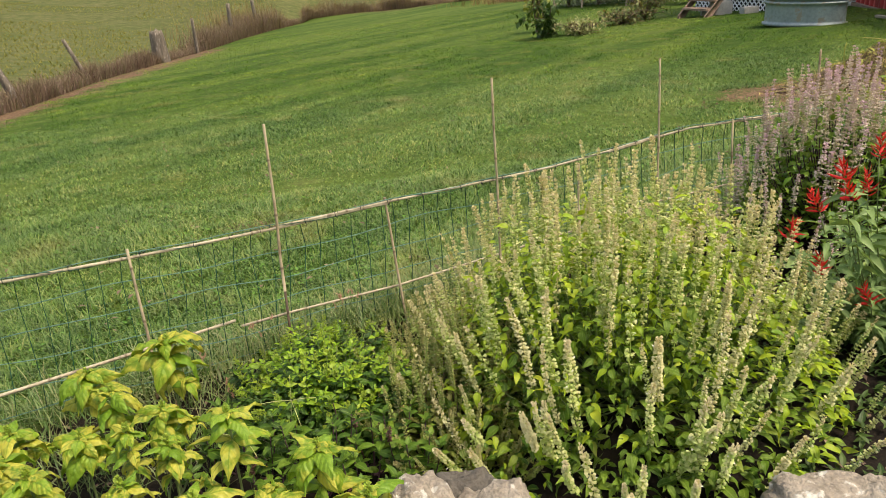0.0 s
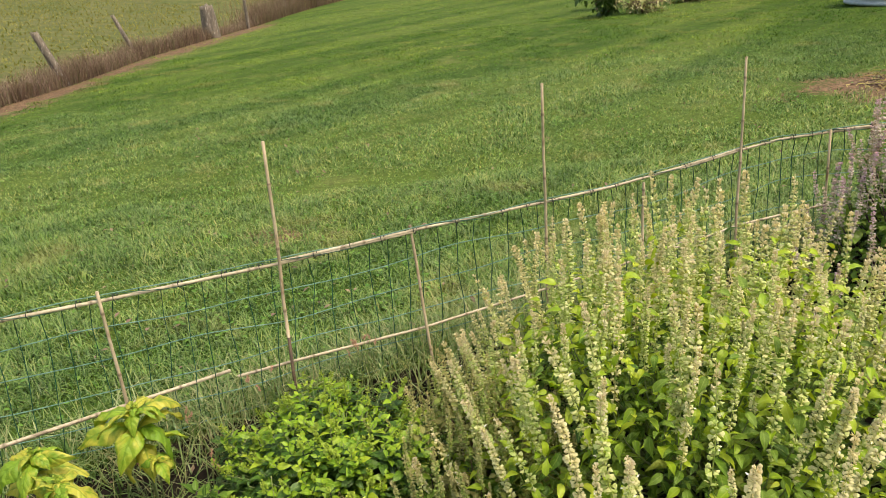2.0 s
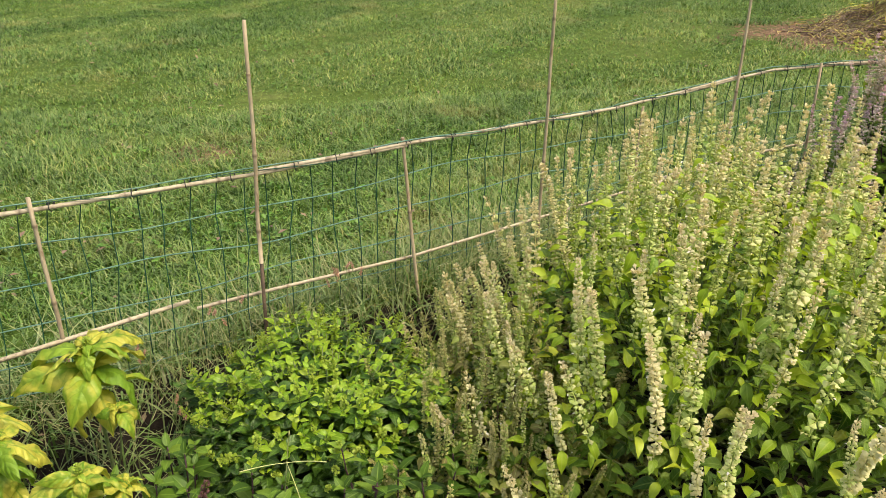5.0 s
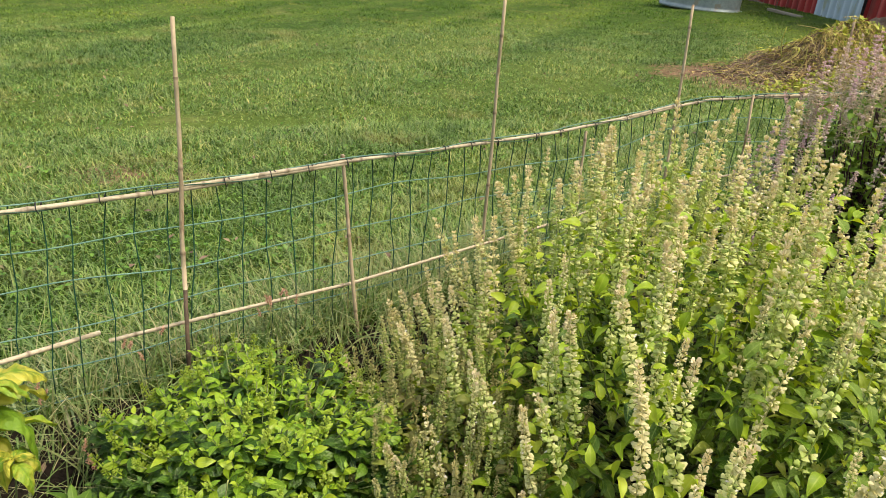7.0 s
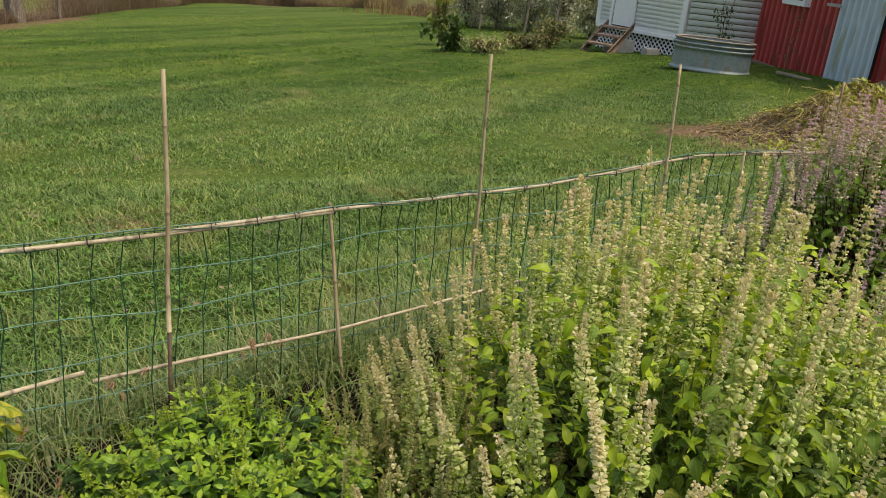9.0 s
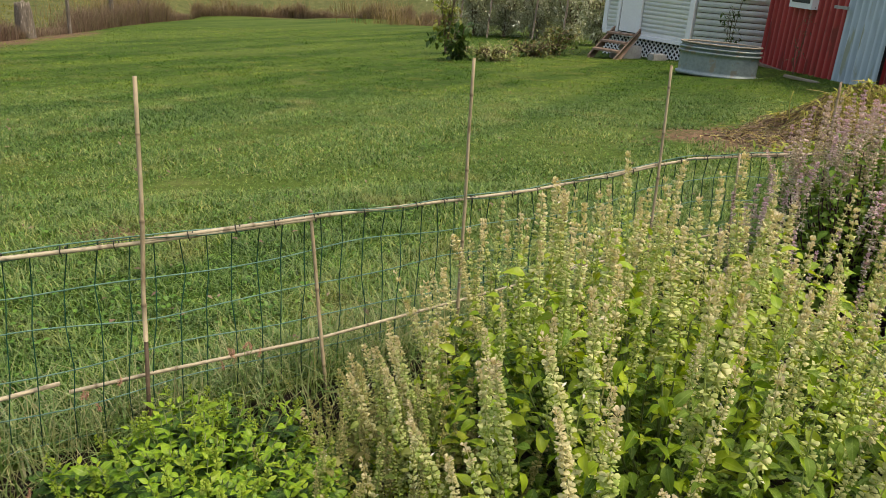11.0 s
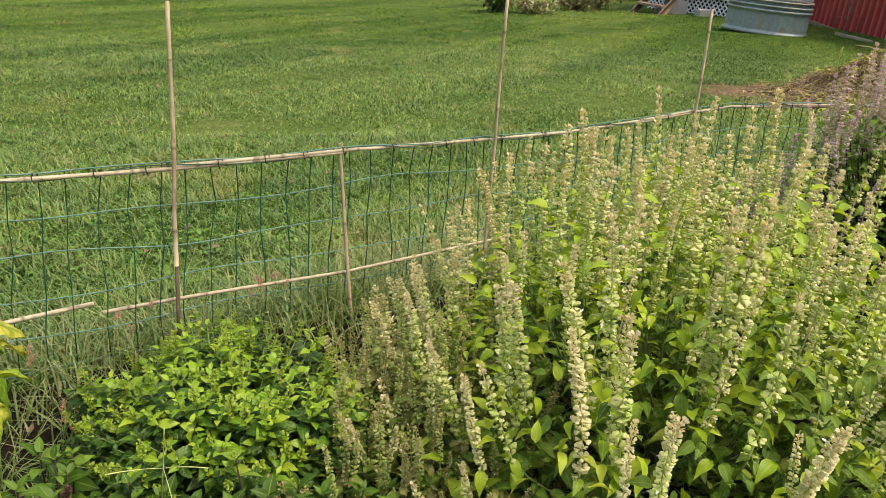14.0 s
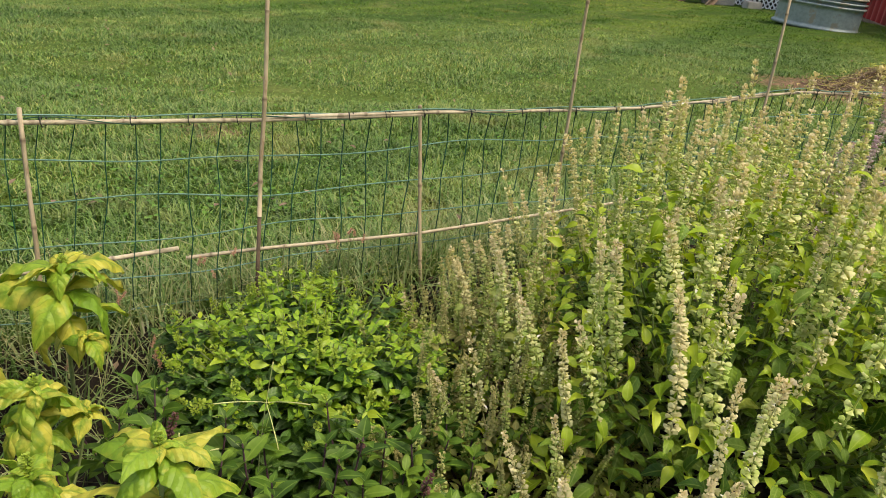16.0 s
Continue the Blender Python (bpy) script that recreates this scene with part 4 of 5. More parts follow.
def globe_basil(name, label, centre, radii, count, seed, leaf_len):
    global rng
    rng = np.random.default_rng(seed)
    bush = thing(name, label, "basil plant", at=tuple(centre))
    rd = np.array(radii, float)
    stems, low, top = Geo(), [], []
    for i in range(count):
        h = 1 - 1.0 * (i + 0.5) / count
        ring = math.sqrt(max(0, 1 - h * h))
        a = i * 2.39996 + rng.normal(0, 0.3)
        out = np.array([math.cos(a) * ring, math.sin(a) * ring, h])
        tip = np.array([out[0], out[1], h**0.6]) * rd * rng.uniform(0.8, 1.06) * (1 + 0.2 * noise.noise(Vector(out * 2.6) + Vector((seed, 0, 0))))
        way = out + np.array([0, 0, 0.9]) + rng.normal(0, 0.2, 3)
        way /= np.linalg.norm(way)
        stems.tube(bezier(np.zeros(3), tip * 0.5 - way * 0.03, tip, 5), np.linspace(0.003, 0.0012, 5), 4)
        turn = rng.uniform(0, 6.3)
        for lev in range(4):
            p = tip - way * 0.021 * lev
            for j in range(2):
                ang = turn + lev * 1.45 + j * math.pi + rng.normal(0, 0.25)
                d = np.array([math.cos(ang), math.sin(ang), 0.0]) + way * (0.62 - 0.24 * lev + rng.normal(0, 0.18))
                m = frames(p, d, way, leaf_len * rng.uniform(0.6, 1.25) * (0.5, 0.85, 1.1, 1.15)[lev], rng.normal(0, 0.25, 1))[0]
                # only upper shoots take the bright tone: young tips plus light from above
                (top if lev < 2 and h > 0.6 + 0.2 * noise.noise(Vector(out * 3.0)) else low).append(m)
        if h > 0.35 and i % 5 == 0:
            sp = part("flower_bud", GLOBE_BUDS[i % 2], None, bush, "pale yellow-green flower bud")
            k = rng.uniform(0.6, 1.2)
            sp.matrix_basis = Matrix.Translation(Vector(tip)) @ Vector(way).to_track_quat("Z", "Y").to_matrix().to_4x4() @ Matrix.Diagonal((k, k, k, 1))
    part("stem", stems, M_STEM, bush)["kind"] = "stuff"
    low, top = np.array(low), np.array(top)
    own = np.zeros(len(low), bool)
    own[np.argsort(low[:, 1, 3])[:120]] = True
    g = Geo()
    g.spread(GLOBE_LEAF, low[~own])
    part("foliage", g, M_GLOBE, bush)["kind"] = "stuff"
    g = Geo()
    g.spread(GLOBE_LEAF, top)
    part("young_foliage", g, M_GLOBE_TIP, bush, "yellow-green young leaf tips, brightened for light from above")["kind"] = "stuff"
    one = tri_mesh("leaf", *GLOBE_LEAF)
    one.materials.append(M_GLOBE)
    for m in low[own]:
        part("leaf", one, M_GLOBE, bush).matrix_basis = Matrix(m.tolist())
    return bush


M_BUD = leafy("green_bud", [(0.28, 0.4, 0.06), (0.36, 0.46, 0.1)], thin=0.35)
GLOBE_BUDS = [spike_mesh("flower_bud", ln, sd, 0.012, 0.0095, M_BUD, M_PETAL, 0.0) for ln, sd in ((0.035, 31), (0.055, 32))]
globe_basil("bush_basil", "compact rounded bush basil with small bright green leaves", (-0.62, 3.13, -0.21), (0.36, 0.32, 0.33), 860, 21, 0.042)


# ---- dark basil in front ----
def upright_basil(x, y, z, height, seed, lean=(0, 0)):
    global rng
    rng = np.random.default_rng(seed)
    plant = thing("dark_basil", "low dark green basil with purple stems and flower heads", "basil plant", "dark basil plants", at=(x, y, z))
    leaves = []
    for b in range(6):
        a = b * 1.05 + rng.uniform(0, 0.5)
        spread = rng.uniform(0.03, 0.14)
        tip = np.array([math.cos(a) * spread + lean[0], math.sin(a) * spread + lean[1], height * rng.uniform(0.75, 1.05)])
        line = bezier(np.zeros(3), np.array([tip[0] * 0.9, tip[1] * 0.9, tip[2] * 0.4]), tip, 6)
        part("stem", Geo().tube(line, np.linspace(0.0035, 0.0016, 6), 5), M_STEM_PURPLE, plant)
        turn = rng.uniform(0, 6.3)
        for lev, s in enumerate((0.48, 0.62, 0.76, 0.88, 0.96, 1.0)):
            c = np.array([np.interp(s, np.linspace(0, 1, 6), line[:, q]) for q in range(3)])
            for t in range(2):
                ang = turn + lev * 1.5 + t * math.pi + rng.normal(0, 0.2)
                d = np.array([math.cos(ang), math.sin(ang), rng.uniform(0.0, 0.45) + 0.4 * (lev > 3)])
                leaves.append(frames(c, d, (0, 0, 1), 0.058 * rng.uniform(0.6, 1.25) * (0.55 if lev == 5 else 0.85 if lev == 4 else 1.0), rng.normal(0, 0.35, 1))[0])
        if b == 3 and seed % 2:
            sp = part("flower_head", MAUVE_HEAD, None, plant, "dark purple flower head")
            sp.matrix_basis = Matrix.Translation(Vector(tip)) @ pose(0, 0, 0, U(-12, 12), U(-12, 12), U(0, 360))
    for i, m in enumerate(leaves):
        part("leaf", THAI_LEAF, M_THAI_ONE, plant).matrix_basis = Matrix(m.tolist())


M_THAI_ONE = leafy("dark_basil_single_leaf", [(0.028, 0.066, 0.009), (0.058, 0.122, 0.017), (0.095, 0.18, 0.026), (0.15, 0.24, 0.038)], vein=(0.17, 0.26, 0.07), thin=0.24, rough=0.5, shine=0.22, spread="object", blue=0.66)
M_HEADDARK = leafy("dark_flower_head", [(0.06, 0.02, 0.035), (0.1, 0.04, 0.05), (0.13, 0.06, 0.07)], thin=0.15)
THAI_LEAF = tri_mesh("leaf", *leaf_shape(0.44, 0.26, 0.14, 7, 0.42, 0.2, 0.012))
THAI_LEAF.materials.append(M_THAI_ONE)
MAUVE_HEAD = spike_mesh("flower_head", 0.06, 77, 0.008, 0.008, M_HEADDARK, M_PINK, 0.05)
for i, (x, y, h) in enumerate(((-0.93, 2.88, 0.3), (-0.8, 2.72, 0.3), (-0.6, 2.68, 0.3), (-0.45, 2.78, 0.27), (-0.98, 2.72, 0.25), (-0.72, 2.58, 0.22), (-0.45, 2.6, 0.22), (-0.3, 2.66, 0.24), (-0.25, 2.9, 0.24), (-0.34, 2.45, 0.15))):
    upright_basil(x, y, float(land(x, y)) - 0.01, h, 60 + i)


# ---- yellowing large-leaved basil ----
M_LEAFBIG = [tri_mesh("leaf", *crinkled_leaf(w, d, tw, 300 + i)) for i, (w, d, tw) in enumerate(((0.4, 2.0, 0.5), (0.45, 2.4, -0.6), (0.36, 1.6, 0.9), (0.43, 2.6, 0.4), (0.38, 1.5, -0.9), (0.43, 2.2, -0.4)))]
for me in M_LEAFBIG:
    me.materials.append(M_YELLOW)
GREEN_BUD = spike_mesh("flower_bud", 0.04, 91, 0.009, 0.013, M_BUD, M_PETAL, 0.0)


def yellow_basil(x, y, top, size, seed, branches=3, label="yellowing large-leaved basil with drooping curled leaves"):
    """A main stem and side shoots, each crowned with a rosette of long leaves."""
    global rng
    rng = np.random.default_rng(seed)
    z = float(land(x, y)) - 0.01
    plant = thing("sweet_basil", label, "basil plant", "yellowing basil plants", at=(x, y, z))
    h = top - z
    shoots = [(np.array([0, 0, h]), 1.0)]
    for b in range(branches):
        a = rng.uniform(0, 6.3)
        shoots.append((np.array([math.cos(a) * 0.1, math.sin(a) * 0.09, h * rng.uniform(0.5, 0.8)]), rng.uniform(0.5, 0.75)))
    for tip, k in shoots:
        if k == 1.0:
            bud = part("flower_bud", GREEN_BUD, None, plant, "green flower bud")
            bud.matrix_basis = Matrix.Translation(Vector(tip)) @ pose(0, 0, 0, U(-12, 12), U(-12, 12), U(0, 360)) @ Matrix.Scale(U(0.5, 0.85), 4)
        line = bezier(np.array([0, 0, 0 if k == 1.0 else h * 0.25]), np.array([tip[0] * 0.8, tip[1] * 0.8, tip[2] * 0.5]), tip, 8)
        part("stem", Geo().tube(line, np.linspace(0.005, 0.003, 8) * k, 6), M_STEM, plant)
        for s, n, ln, rise in ((1.0, 3, 0.35, 1.3), (0.985, 5, 0.68, 0.7), (0.96, 5, 1.0, 0.45), (0.87, 5, 1.1, 0.4), (0.77, 4, 1.0, 0.25))[: 5 if k == 1.0 else 3]:
            c = np.array([np.interp(s, np.linspace(0, 1, 8), line[:, q]) for q in range(3)])
            turn = rng.uniform(0, 6.3)
            for j in range(n):
                a = turn + j * 2 * math.pi / n + rng.normal(0, 0.3)
                d = np.array([math.cos(a), math.sin(a), rise + rng.normal(0, 0.2)])
                m = frames(c, d, (0, 0, 1), size * k * ln * rng.uniform(0.75, 1.15), rng.normal(0, 0.35, 1))[0]
                part("leaf", M_LEAFBIG[int(rng.integers(0, 6))], M_YELLOW, plant).matrix_basis = Matrix(m.tolist())


yellow_basil(-1.12, 3.01, 0.27, 0.145, 103, 2, "tall yellowing basil stem with long curled drooping leaves")
for i, (x, y, top, size, br) in enumerate(((-0.74, 2.3, 0.43, 0.105, 1), (-0.52, 2.22, 0.37, 0.115, 2), (-1.05, 2.42, 0.32, 0.085, 2), (-0.98, 2.18, 0.33, 0.09, 2), (-1.32, 2.83, 0.27, 0.12, 2), (-1.21, 2.74, 0.25, 0.115, 2), (-1.04, 2.66, 0.23, 0.11, 1), (-1.28, 2.62, 0.17, 0.11, 2), (-0.95, 2.42, 0.27, 0.085, 1), (-0.4, 2.1, 0.31, 0.12, 2), (-0.62, 2.06, 0.32, 0.13, 3), (-0.8, 2.12, 0.32, 0.13, 3), (-1.45, 2.58, 0.23, 0.115, 2), (-1.25, 2.28, 0.3, 0.115, 2), (-1.4, 2.4, 0.26, 0.115, 2), (-0.28, 2.02, 0.24, 0.09, 1))):
    yellow_basil(x, y, top, size, 110 + i, br)


# ---- red-flowered sage ----
# where the scarlet heads stand
SAGE_HEADS = [(1.19, 3.1, 0.63), (1.12, 3.1, 0.52), (1.23, 3.1, 0.55), (1.29, 3.12, 0.56), (1.14, 3.08, 0.29), (1.34, 3.08, 0.15), (1.03, 3.12, 0.42), (1.31, 3.12, 0.69), (1.52, 3.2, 0.62), (1.68, 3.15, 0.5)]


def red_sage(x, y, seed):
    global rng
    rng = np.random.default_rng(seed)
    z = float(land(x, y)) - 0.01
    plant = thing("red_sage", "sage plant with narrow pointed leaves and scarlet flower heads", "sage plant", at=(x, y, z))
    leaves = []
    n = 66
    for b in range(n):
        a = b * 2.4
        r = 0.44 * math.sqrt((b + 0.5) / n)
        tip = np.array([math.cos(a) * r, math.sin(a) * r, rng.uniform(0.45, 0.7) - 0.5 * (r / 0.44) ** 3])
        if b < len(SAGE_HEADS):
            tip = np.array(SAGE_HEADS[b]) - (x, y, z)
        line = bezier(np.zeros(3), np.array([tip[0] * 0.7, tip[1] * 0.7, tip[2] * 0.4]), tip, 7)
        part("stem", Geo().tube(line, np.linspace(0.004, 0.0018, 7), 5), M_STEM, plant)
        for s in np.linspace(0.25, 1 if b >= len(SAGE_HEADS) else 0.93, 15):
            c = np.array([np.interp(s, np.linspace(0, 1, 7), line[:, q]) for q in range(3)])
            turn = rng.uniform(0, 6.3)
            for t in (0, math.pi):
                d = np.array([math.cos(turn + t), math.sin(turn + t), rng.uniform(-0.3, 0.5)])
                leaves.append(frames(c, d, (0, 0, 1), 0.075 * rng.uniform(0.6, 1.3), rng.normal(0, 0.5, 1))[0])
        if b < len(SAGE_HEADS):
            g = Geo()
            fl = []
            for k in range(22):
                s = k / 22
                a2 = k * 2.4
                dd = np.array([math.cos(a2), math.sin(a2), 0.35 + 1.1 * s])
                fl.append(frames((0, 0, 0.08 * s), dd, (0, 0, 1), 0.05 * (1.1 - 0.5 * s) * rng.uniform(0.6, 1.2), np.array([rng.uniform(0, 3)]))[0])
            g.spread(PETAL_LONG, fl)
            head = part("flower_head", g, M_RED, plant, "scarlet flower head")
            head.matrix_basis = Matrix.Translation(Vector(tip)) @ pose(0, 0, 0, U(-25, 25), U(-25, 25), 0)
    g = Geo()
    g.spread(LEAF_SAGE, leaves)
    part("foliage", g, M_SAGE, plant)["kind"] = "stuff"


PETAL_LONG = leaf_shape(0.2, 0.3, 0.25, 3)
LEAF_SAGE = leaf_shape(0.3, 0.5, 0.2, 4)
red_sage(1.58, 3.3, 131)


# ---- low weeds on the bare soil ----
def soil_weeds():
    global rng
    rng = np.random.default_rng(141)
    g, mats = Geo(), []
    for k in range(420):
        x, y = rng.uniform(0.85, 2.3), rng.uniform(2.35, 3.7)
        z = float(land(x, y))
        for j in range(5):
            a = rng.uniform(0, 6.3)
            mats.append(frames((x + rng.normal(0, 0.015), y + rng.normal(0, 0.015), z + rng.uniform(0.0, 0.035)), (math.cos(a), math.sin(a), rng.uniform(0.1, 0.9)), (0, 0, 1), rng.uniform(0.02, 0.06))[0])
    g.spread(LEAF_NARROW, mats)
    tagged(part("low_weeds", g, M_DARKLEAF), "small dim green weeds on the dark soil", "weeds", kind="stuff")
    g = Geo()
    n = 800
    x, y = rng.uniform(-1.6, 2.3, n), rng.uniform(2.3, 4.2, n)
    ok = y < fence_y(x) - 0.05
    x, y = x[ok], y[ok]
    ring = rng.uniform(0, 6.3, len(x))
    g.spread(LEAF_SMALL, frames(np.stack([x, y, land(x, y) + 0.006], 1), np.stack([np.cos(ring), np.sin(ring), rng.normal(0, 0.25, len(x))], 1), (0, 0, 1), rng.uniform(0.012, 0.04, len(x))))
    tagged(part("leaf_litter", g, M_WEED), "dead brown leaf crumbs lying on the soil", "leaf litter", kind="stuff")


soil_weeds()


# ---- compost heap ----
def heap():
    """A loose heap: a lumpy core under a thick thatch of bent straw, with wilting weeds thrown on top."""
    global rng
    rng = np.random.default_rng(151)
    cx, cy = 4.42, 7.9
    z = float(land(cx, cy))
    pile = thing("compost_heap", "heap of cut garden stalks, dry grass and green weeds", "compost heap", at=(cx, cy, z - 0.02))

    def shape(x, y):
        h = 0.37 * np.exp(-(np.abs((x - 0.05) / 0.7) ** 3) - (y / 0.5) ** 2) + 0.05 * np.exp(-(((x + 0.95) / 0.4) ** 2) - ((y + 0.1) / 0.35) ** 2) - 0.03
        h = h + 0.045 * np.exp(-((x / 0.8) ** 2) - (y / 0.6) ** 2) * (np.sin(9 * x + 2 * np.sin(6 * y)) + np.cos(11 * y - 4 * x))
        return h + 0.04 * x - 0.06 * y

    n = 44
    xs, ys = np.meshgrid(np.linspace(-1.6, 1.6, n), np.linspace(-1.2, 1.2, n))
    zs = shape(xs, ys) - 0.02 + 0.02 * np.sin(17 * xs + 5 * ys) * np.exp(-(xs**2) - ys**2)
    v = np.stack([xs.ravel(), ys.ravel(), zs.ravel()], 1)
    i = (np.arange(n - 1)[:, None] * n + np.arange(n - 1)).ravel()
    f = np.concatenate([np.stack([i, i + 1, i + n + 1], 1), np.stack([i, i + n + 1, i + n], 1)])
    part("heap_core", tri_mesh("heap_core", v, f), M_HEAPCORE, pile)
    straw, brown = Geo(), Geo()
    for k in range(6400):
        low = k % 5 < 2
        x, y = (rng.normal(-1.2, 0.52), rng.normal(-0.15, 0.42)) if low else (rng.normal(0.15, 0.45), rng.normal(-0.05, 0.3))
        a, ln = rng.uniform(0, 6.3), rng.uniform(0.07, 0.22) if low else rng.uniform(0.1, 0.34)
        way = np.array([math.cos(a), math.sin(a)]) * ln / 2
        pts = []
        up = rng.uniform(0.0, 0.02 if low else 0.07)
        side = np.array([-way[1], way[0]]) * rng.normal(0, 0.65)
        for q in (-1, -0.35, 0.35, 1):
            px, py = x + way[0] * q + side[0] * (1 - q * q), y + way[1] * q + side[1] * (1 - q * q)
            pts.append((px, py, float(shape(px, py)) + up * (1.2 - q * q) + 0.004 + rng.normal(0, 0.008)))
        # left stalks run darker: brown litter, and the heap's shaded side coloured in
        dark = rng.random() < (0.6 if x < -0.35 else 0.22)
        (brown if dark else straw).tube(pts, rng.uniform(0.0016, 0.0034) * (1.35 if low else 1.0), 3)
    # a few long stalks stand out of the top
    for k in range(16):
        x, y = rng.normal(0.1, 0.35), rng.normal(0, 0.25)
        p = np.array([x, y, float(shape(x, y))])
        dd = np.array([rng.normal(0, 0.22), rng.normal(0, 0.2), rng.uniform(0.03, 0.15)])
        straw.tube(bezier(p, p + dd * np.array([0.2, 0.2, 1.4]), p + dd, 6), 0.003, 4)
    p = np.array([-0.62, -0.1, float(shape(-0.62, -0.1))])
    straw.tube(bezier(p, p + np.array([-0.1, 0, 0.12]), p + np.array([-0.06, 0, 0.3]), 7), 0.005, 5)
    litter = []
    for k in range(2400):
        x, y = rng.normal(-1.2, 0.5), rng.normal(-0.12, 0.4)
        litter.append(frames((x, y, float(shape(x, y)) + rng.uniform(0.0, 0.03)), rng.normal(0, 1, 3) * np.array([1, 1, 0.3]), (0, 0, 1), rng.uniform(0.02, 0.06))[0])
    g = Geo()
    g.spread(LEAF_SMALL, litter)
    part("dead_leaves", g, M_WEED, pile, "dead brown leaves")["kind"] = "stuff"
    part("straw", straw, M_HAY, pile, "pale dry straw and stalks")["kind"] = "stuff"
    part("stalk_tangle", brown, M_WEED, pile, "dark brown stalks, most on the shaded left side")["kind"] = "stuff"
    greens = []
    for k in range(4200):
        x, y = rng.normal(0.3, 0.38), rng.normal(-0.05, 0.28)
        if k % 4 == 0:
            x, y = rng.normal(-0.62, 0.28), rng.normal(-0.72, 0.12)
        c = np.array([x, y, float(shape(x, y)) + rng.uniform(0.0, 0.09)])
        greens.append(frames(c, rng.normal(0, 1, 3) * np.array([1, 1, 0.5]) + np.array([0, 0, 0.25]), (0, 0, 1), rng.uniform(0.03, 0.085))[0])
    g = Geo()
    g.spread(LEAF_NARROW, greens)
    part("wilted_greenery", g, M_WILT, pile, "wilting green weeds")["kind"] = "stuff"


heap()


# ---- field fence and weeds ----
def field_post(x, y, h, r, seed, lean=(0, 0), label="weathered grey wooden field fence post"):
    global rng
    rng = np.random.default_rng(seed)
    n, sides = 9, 18
    v, f = [], []
    for i in range(n):
        s = i / (n - 1)
        for j in range(sides):
            a = 2 * math.pi * j / sides
            q = r * (1.12 - 0.2 * s) * (1 + 0.1 * math.sin(5 * a + seed) * math.cos(3 * a) + 0.22 * noise.noise((math.cos(a) * 1.5 + seed, math.sin(a) * 1.5, s * 1.2)) + 0.1 * noise.noise((math.cos(a) * 5, math.sin(a) * 5 + seed, s * 2)))
            top = (0.55 * r * noise.noise((math.cos(a) * 2.5, math.sin(a) * 2.5, seed)) + 0.12 * r * math.sin(7 * a + seed)) if i == n - 1 else 0
            v.append((q * math.cos(a) + lean[0] * s * h, q * math.sin(a) + lean[1] * s * h, s * h + top))
    for i in range(n - 1):
        for j in range(sides):
            p, q = i * sides + j, i * sides + (j + 1) % sides
            f += [(p, q, q + sides), (p, q + sides, p + sides)]
    v.append((lean[0] * h, lean[1] * h, h * 0.93))
    f += [(len(v) - 1, (n - 1) * sides + j, (n - 1) * sides + (j + 1) % sides) for j in range(sides)]
    ob = part("fence_post", tri_mesh("fence_post", v, f, smooth=False), M_POST)
    ob.matrix_world = Matrix.Translation((x, y, float(land(x, y)) - 0.05))
    tagged(ob, label, "fence post", "field fence posts")


for k, (x, y, h, r, lean) in enumerate(((-6.95, 14.3, 0.95, 0.065, (-0.36, 0)), (-7.28, 18.2, 0.98, 0.045, (-0.4, 0.05)), (-6.85, 22.1, 0.86, 0.18, (-0.04, 0)), (-6.5, 24.4, 1.05, 0.045, (0, 0)), (-6.55, 29.6, 1.32, 0.075, (0, 0)), (-6.3, 33.2, 1.38, 0.07, (-0.06, 0)))):
    field_post(x, y, h, r, 170 + k, lean, "thick split grey stump used as a corner fence post" if r > 0.15 else "weathered grey wooden field fence post")


def weeds():
    global rng
    rng = np.random.default_rng(190)
    e = np.array(FIELD_EDGE)
    seg = np.r_[0, np.cumsum(np.linalg.norm(np.diff(e, axis=0), axis=1))]
    for name, mat, count, h, w, off, label in (("dead_weeds", M_WEED, 34000, 0.8, 0.012, 0.42, "brown dead weeds standing along the field fence"), ("tan_grass", M_TALLWEED, 9000, 0.95, 0.016, 1.0, "tall tan dry grass beyond the field fence")):
        s = rng.uniform(seg[1] - 3, seg[-1], count)
        x, y = np.interp(s, seg, e[:, 0]), np.interp(s, seg, e[:, 1])
        out = np.abs(rng.normal(0, off, count)) * (1 if mat is M_WEED else 1.3)
        left = y < 38.5
        x, y = np.where(left, x - out, x), np.where(left, y, y + out)
        hump = 0.55 + 0.75 * np.array([noise.noise((a * 0.8, b * 0.8, 2.2)) for a, b in zip(x, y)])
        far = smooth01(21, 29, y)
        hh = h * np.clip(hump, 0.25, 1.15) * (0.62 + 0.68 * far)
        keep = rng.random(count) < (1.0 if mat is M_WEED else far * smooth01(27, 36, y))
        x, y, hh = x[keep], y[keep], hh[keep]
        g = Geo()
        g.spread(BLADE, blades(np.stack([x, y], 1), land(x, y) - 0.02, hh, w, 0.9))
        # dry leaves and seed heads through the tangle
        k = rng.integers(0, len(x), len(x))
        p = np.stack([x[k] + rng.normal(0, 0.1, len(k)), y[k] + rng.normal(0, 0.1, len(k)), land(x[k], y[k]) + hh[k] * rng.uniform(0.1, 1.0, len(k))], 1)
        g.spread(LEAF_SMALL, frames(p, rng.normal(0, 1, (len(k), 3)), (0, 0, 1), rng.uniform(0.015, 0.05, len(k))))
        tagged(part(name, g, mat, smooth=False), label, "weeds", kind="stuff")
    # rough pasture on the hill
    g = Geo()
    n = 60000
    x, y = rng.uniform(-40, -7, n), rng.uniform(12, 70, n)
    b = beyond(x, y)
    ok = b > 0.8
    x, y = x[ok], y[ok]
    g.spread(BLADE, blades(np.stack([x, y], 1), land(x, y) - 0.01, 0.09, 0.035, 1.8))
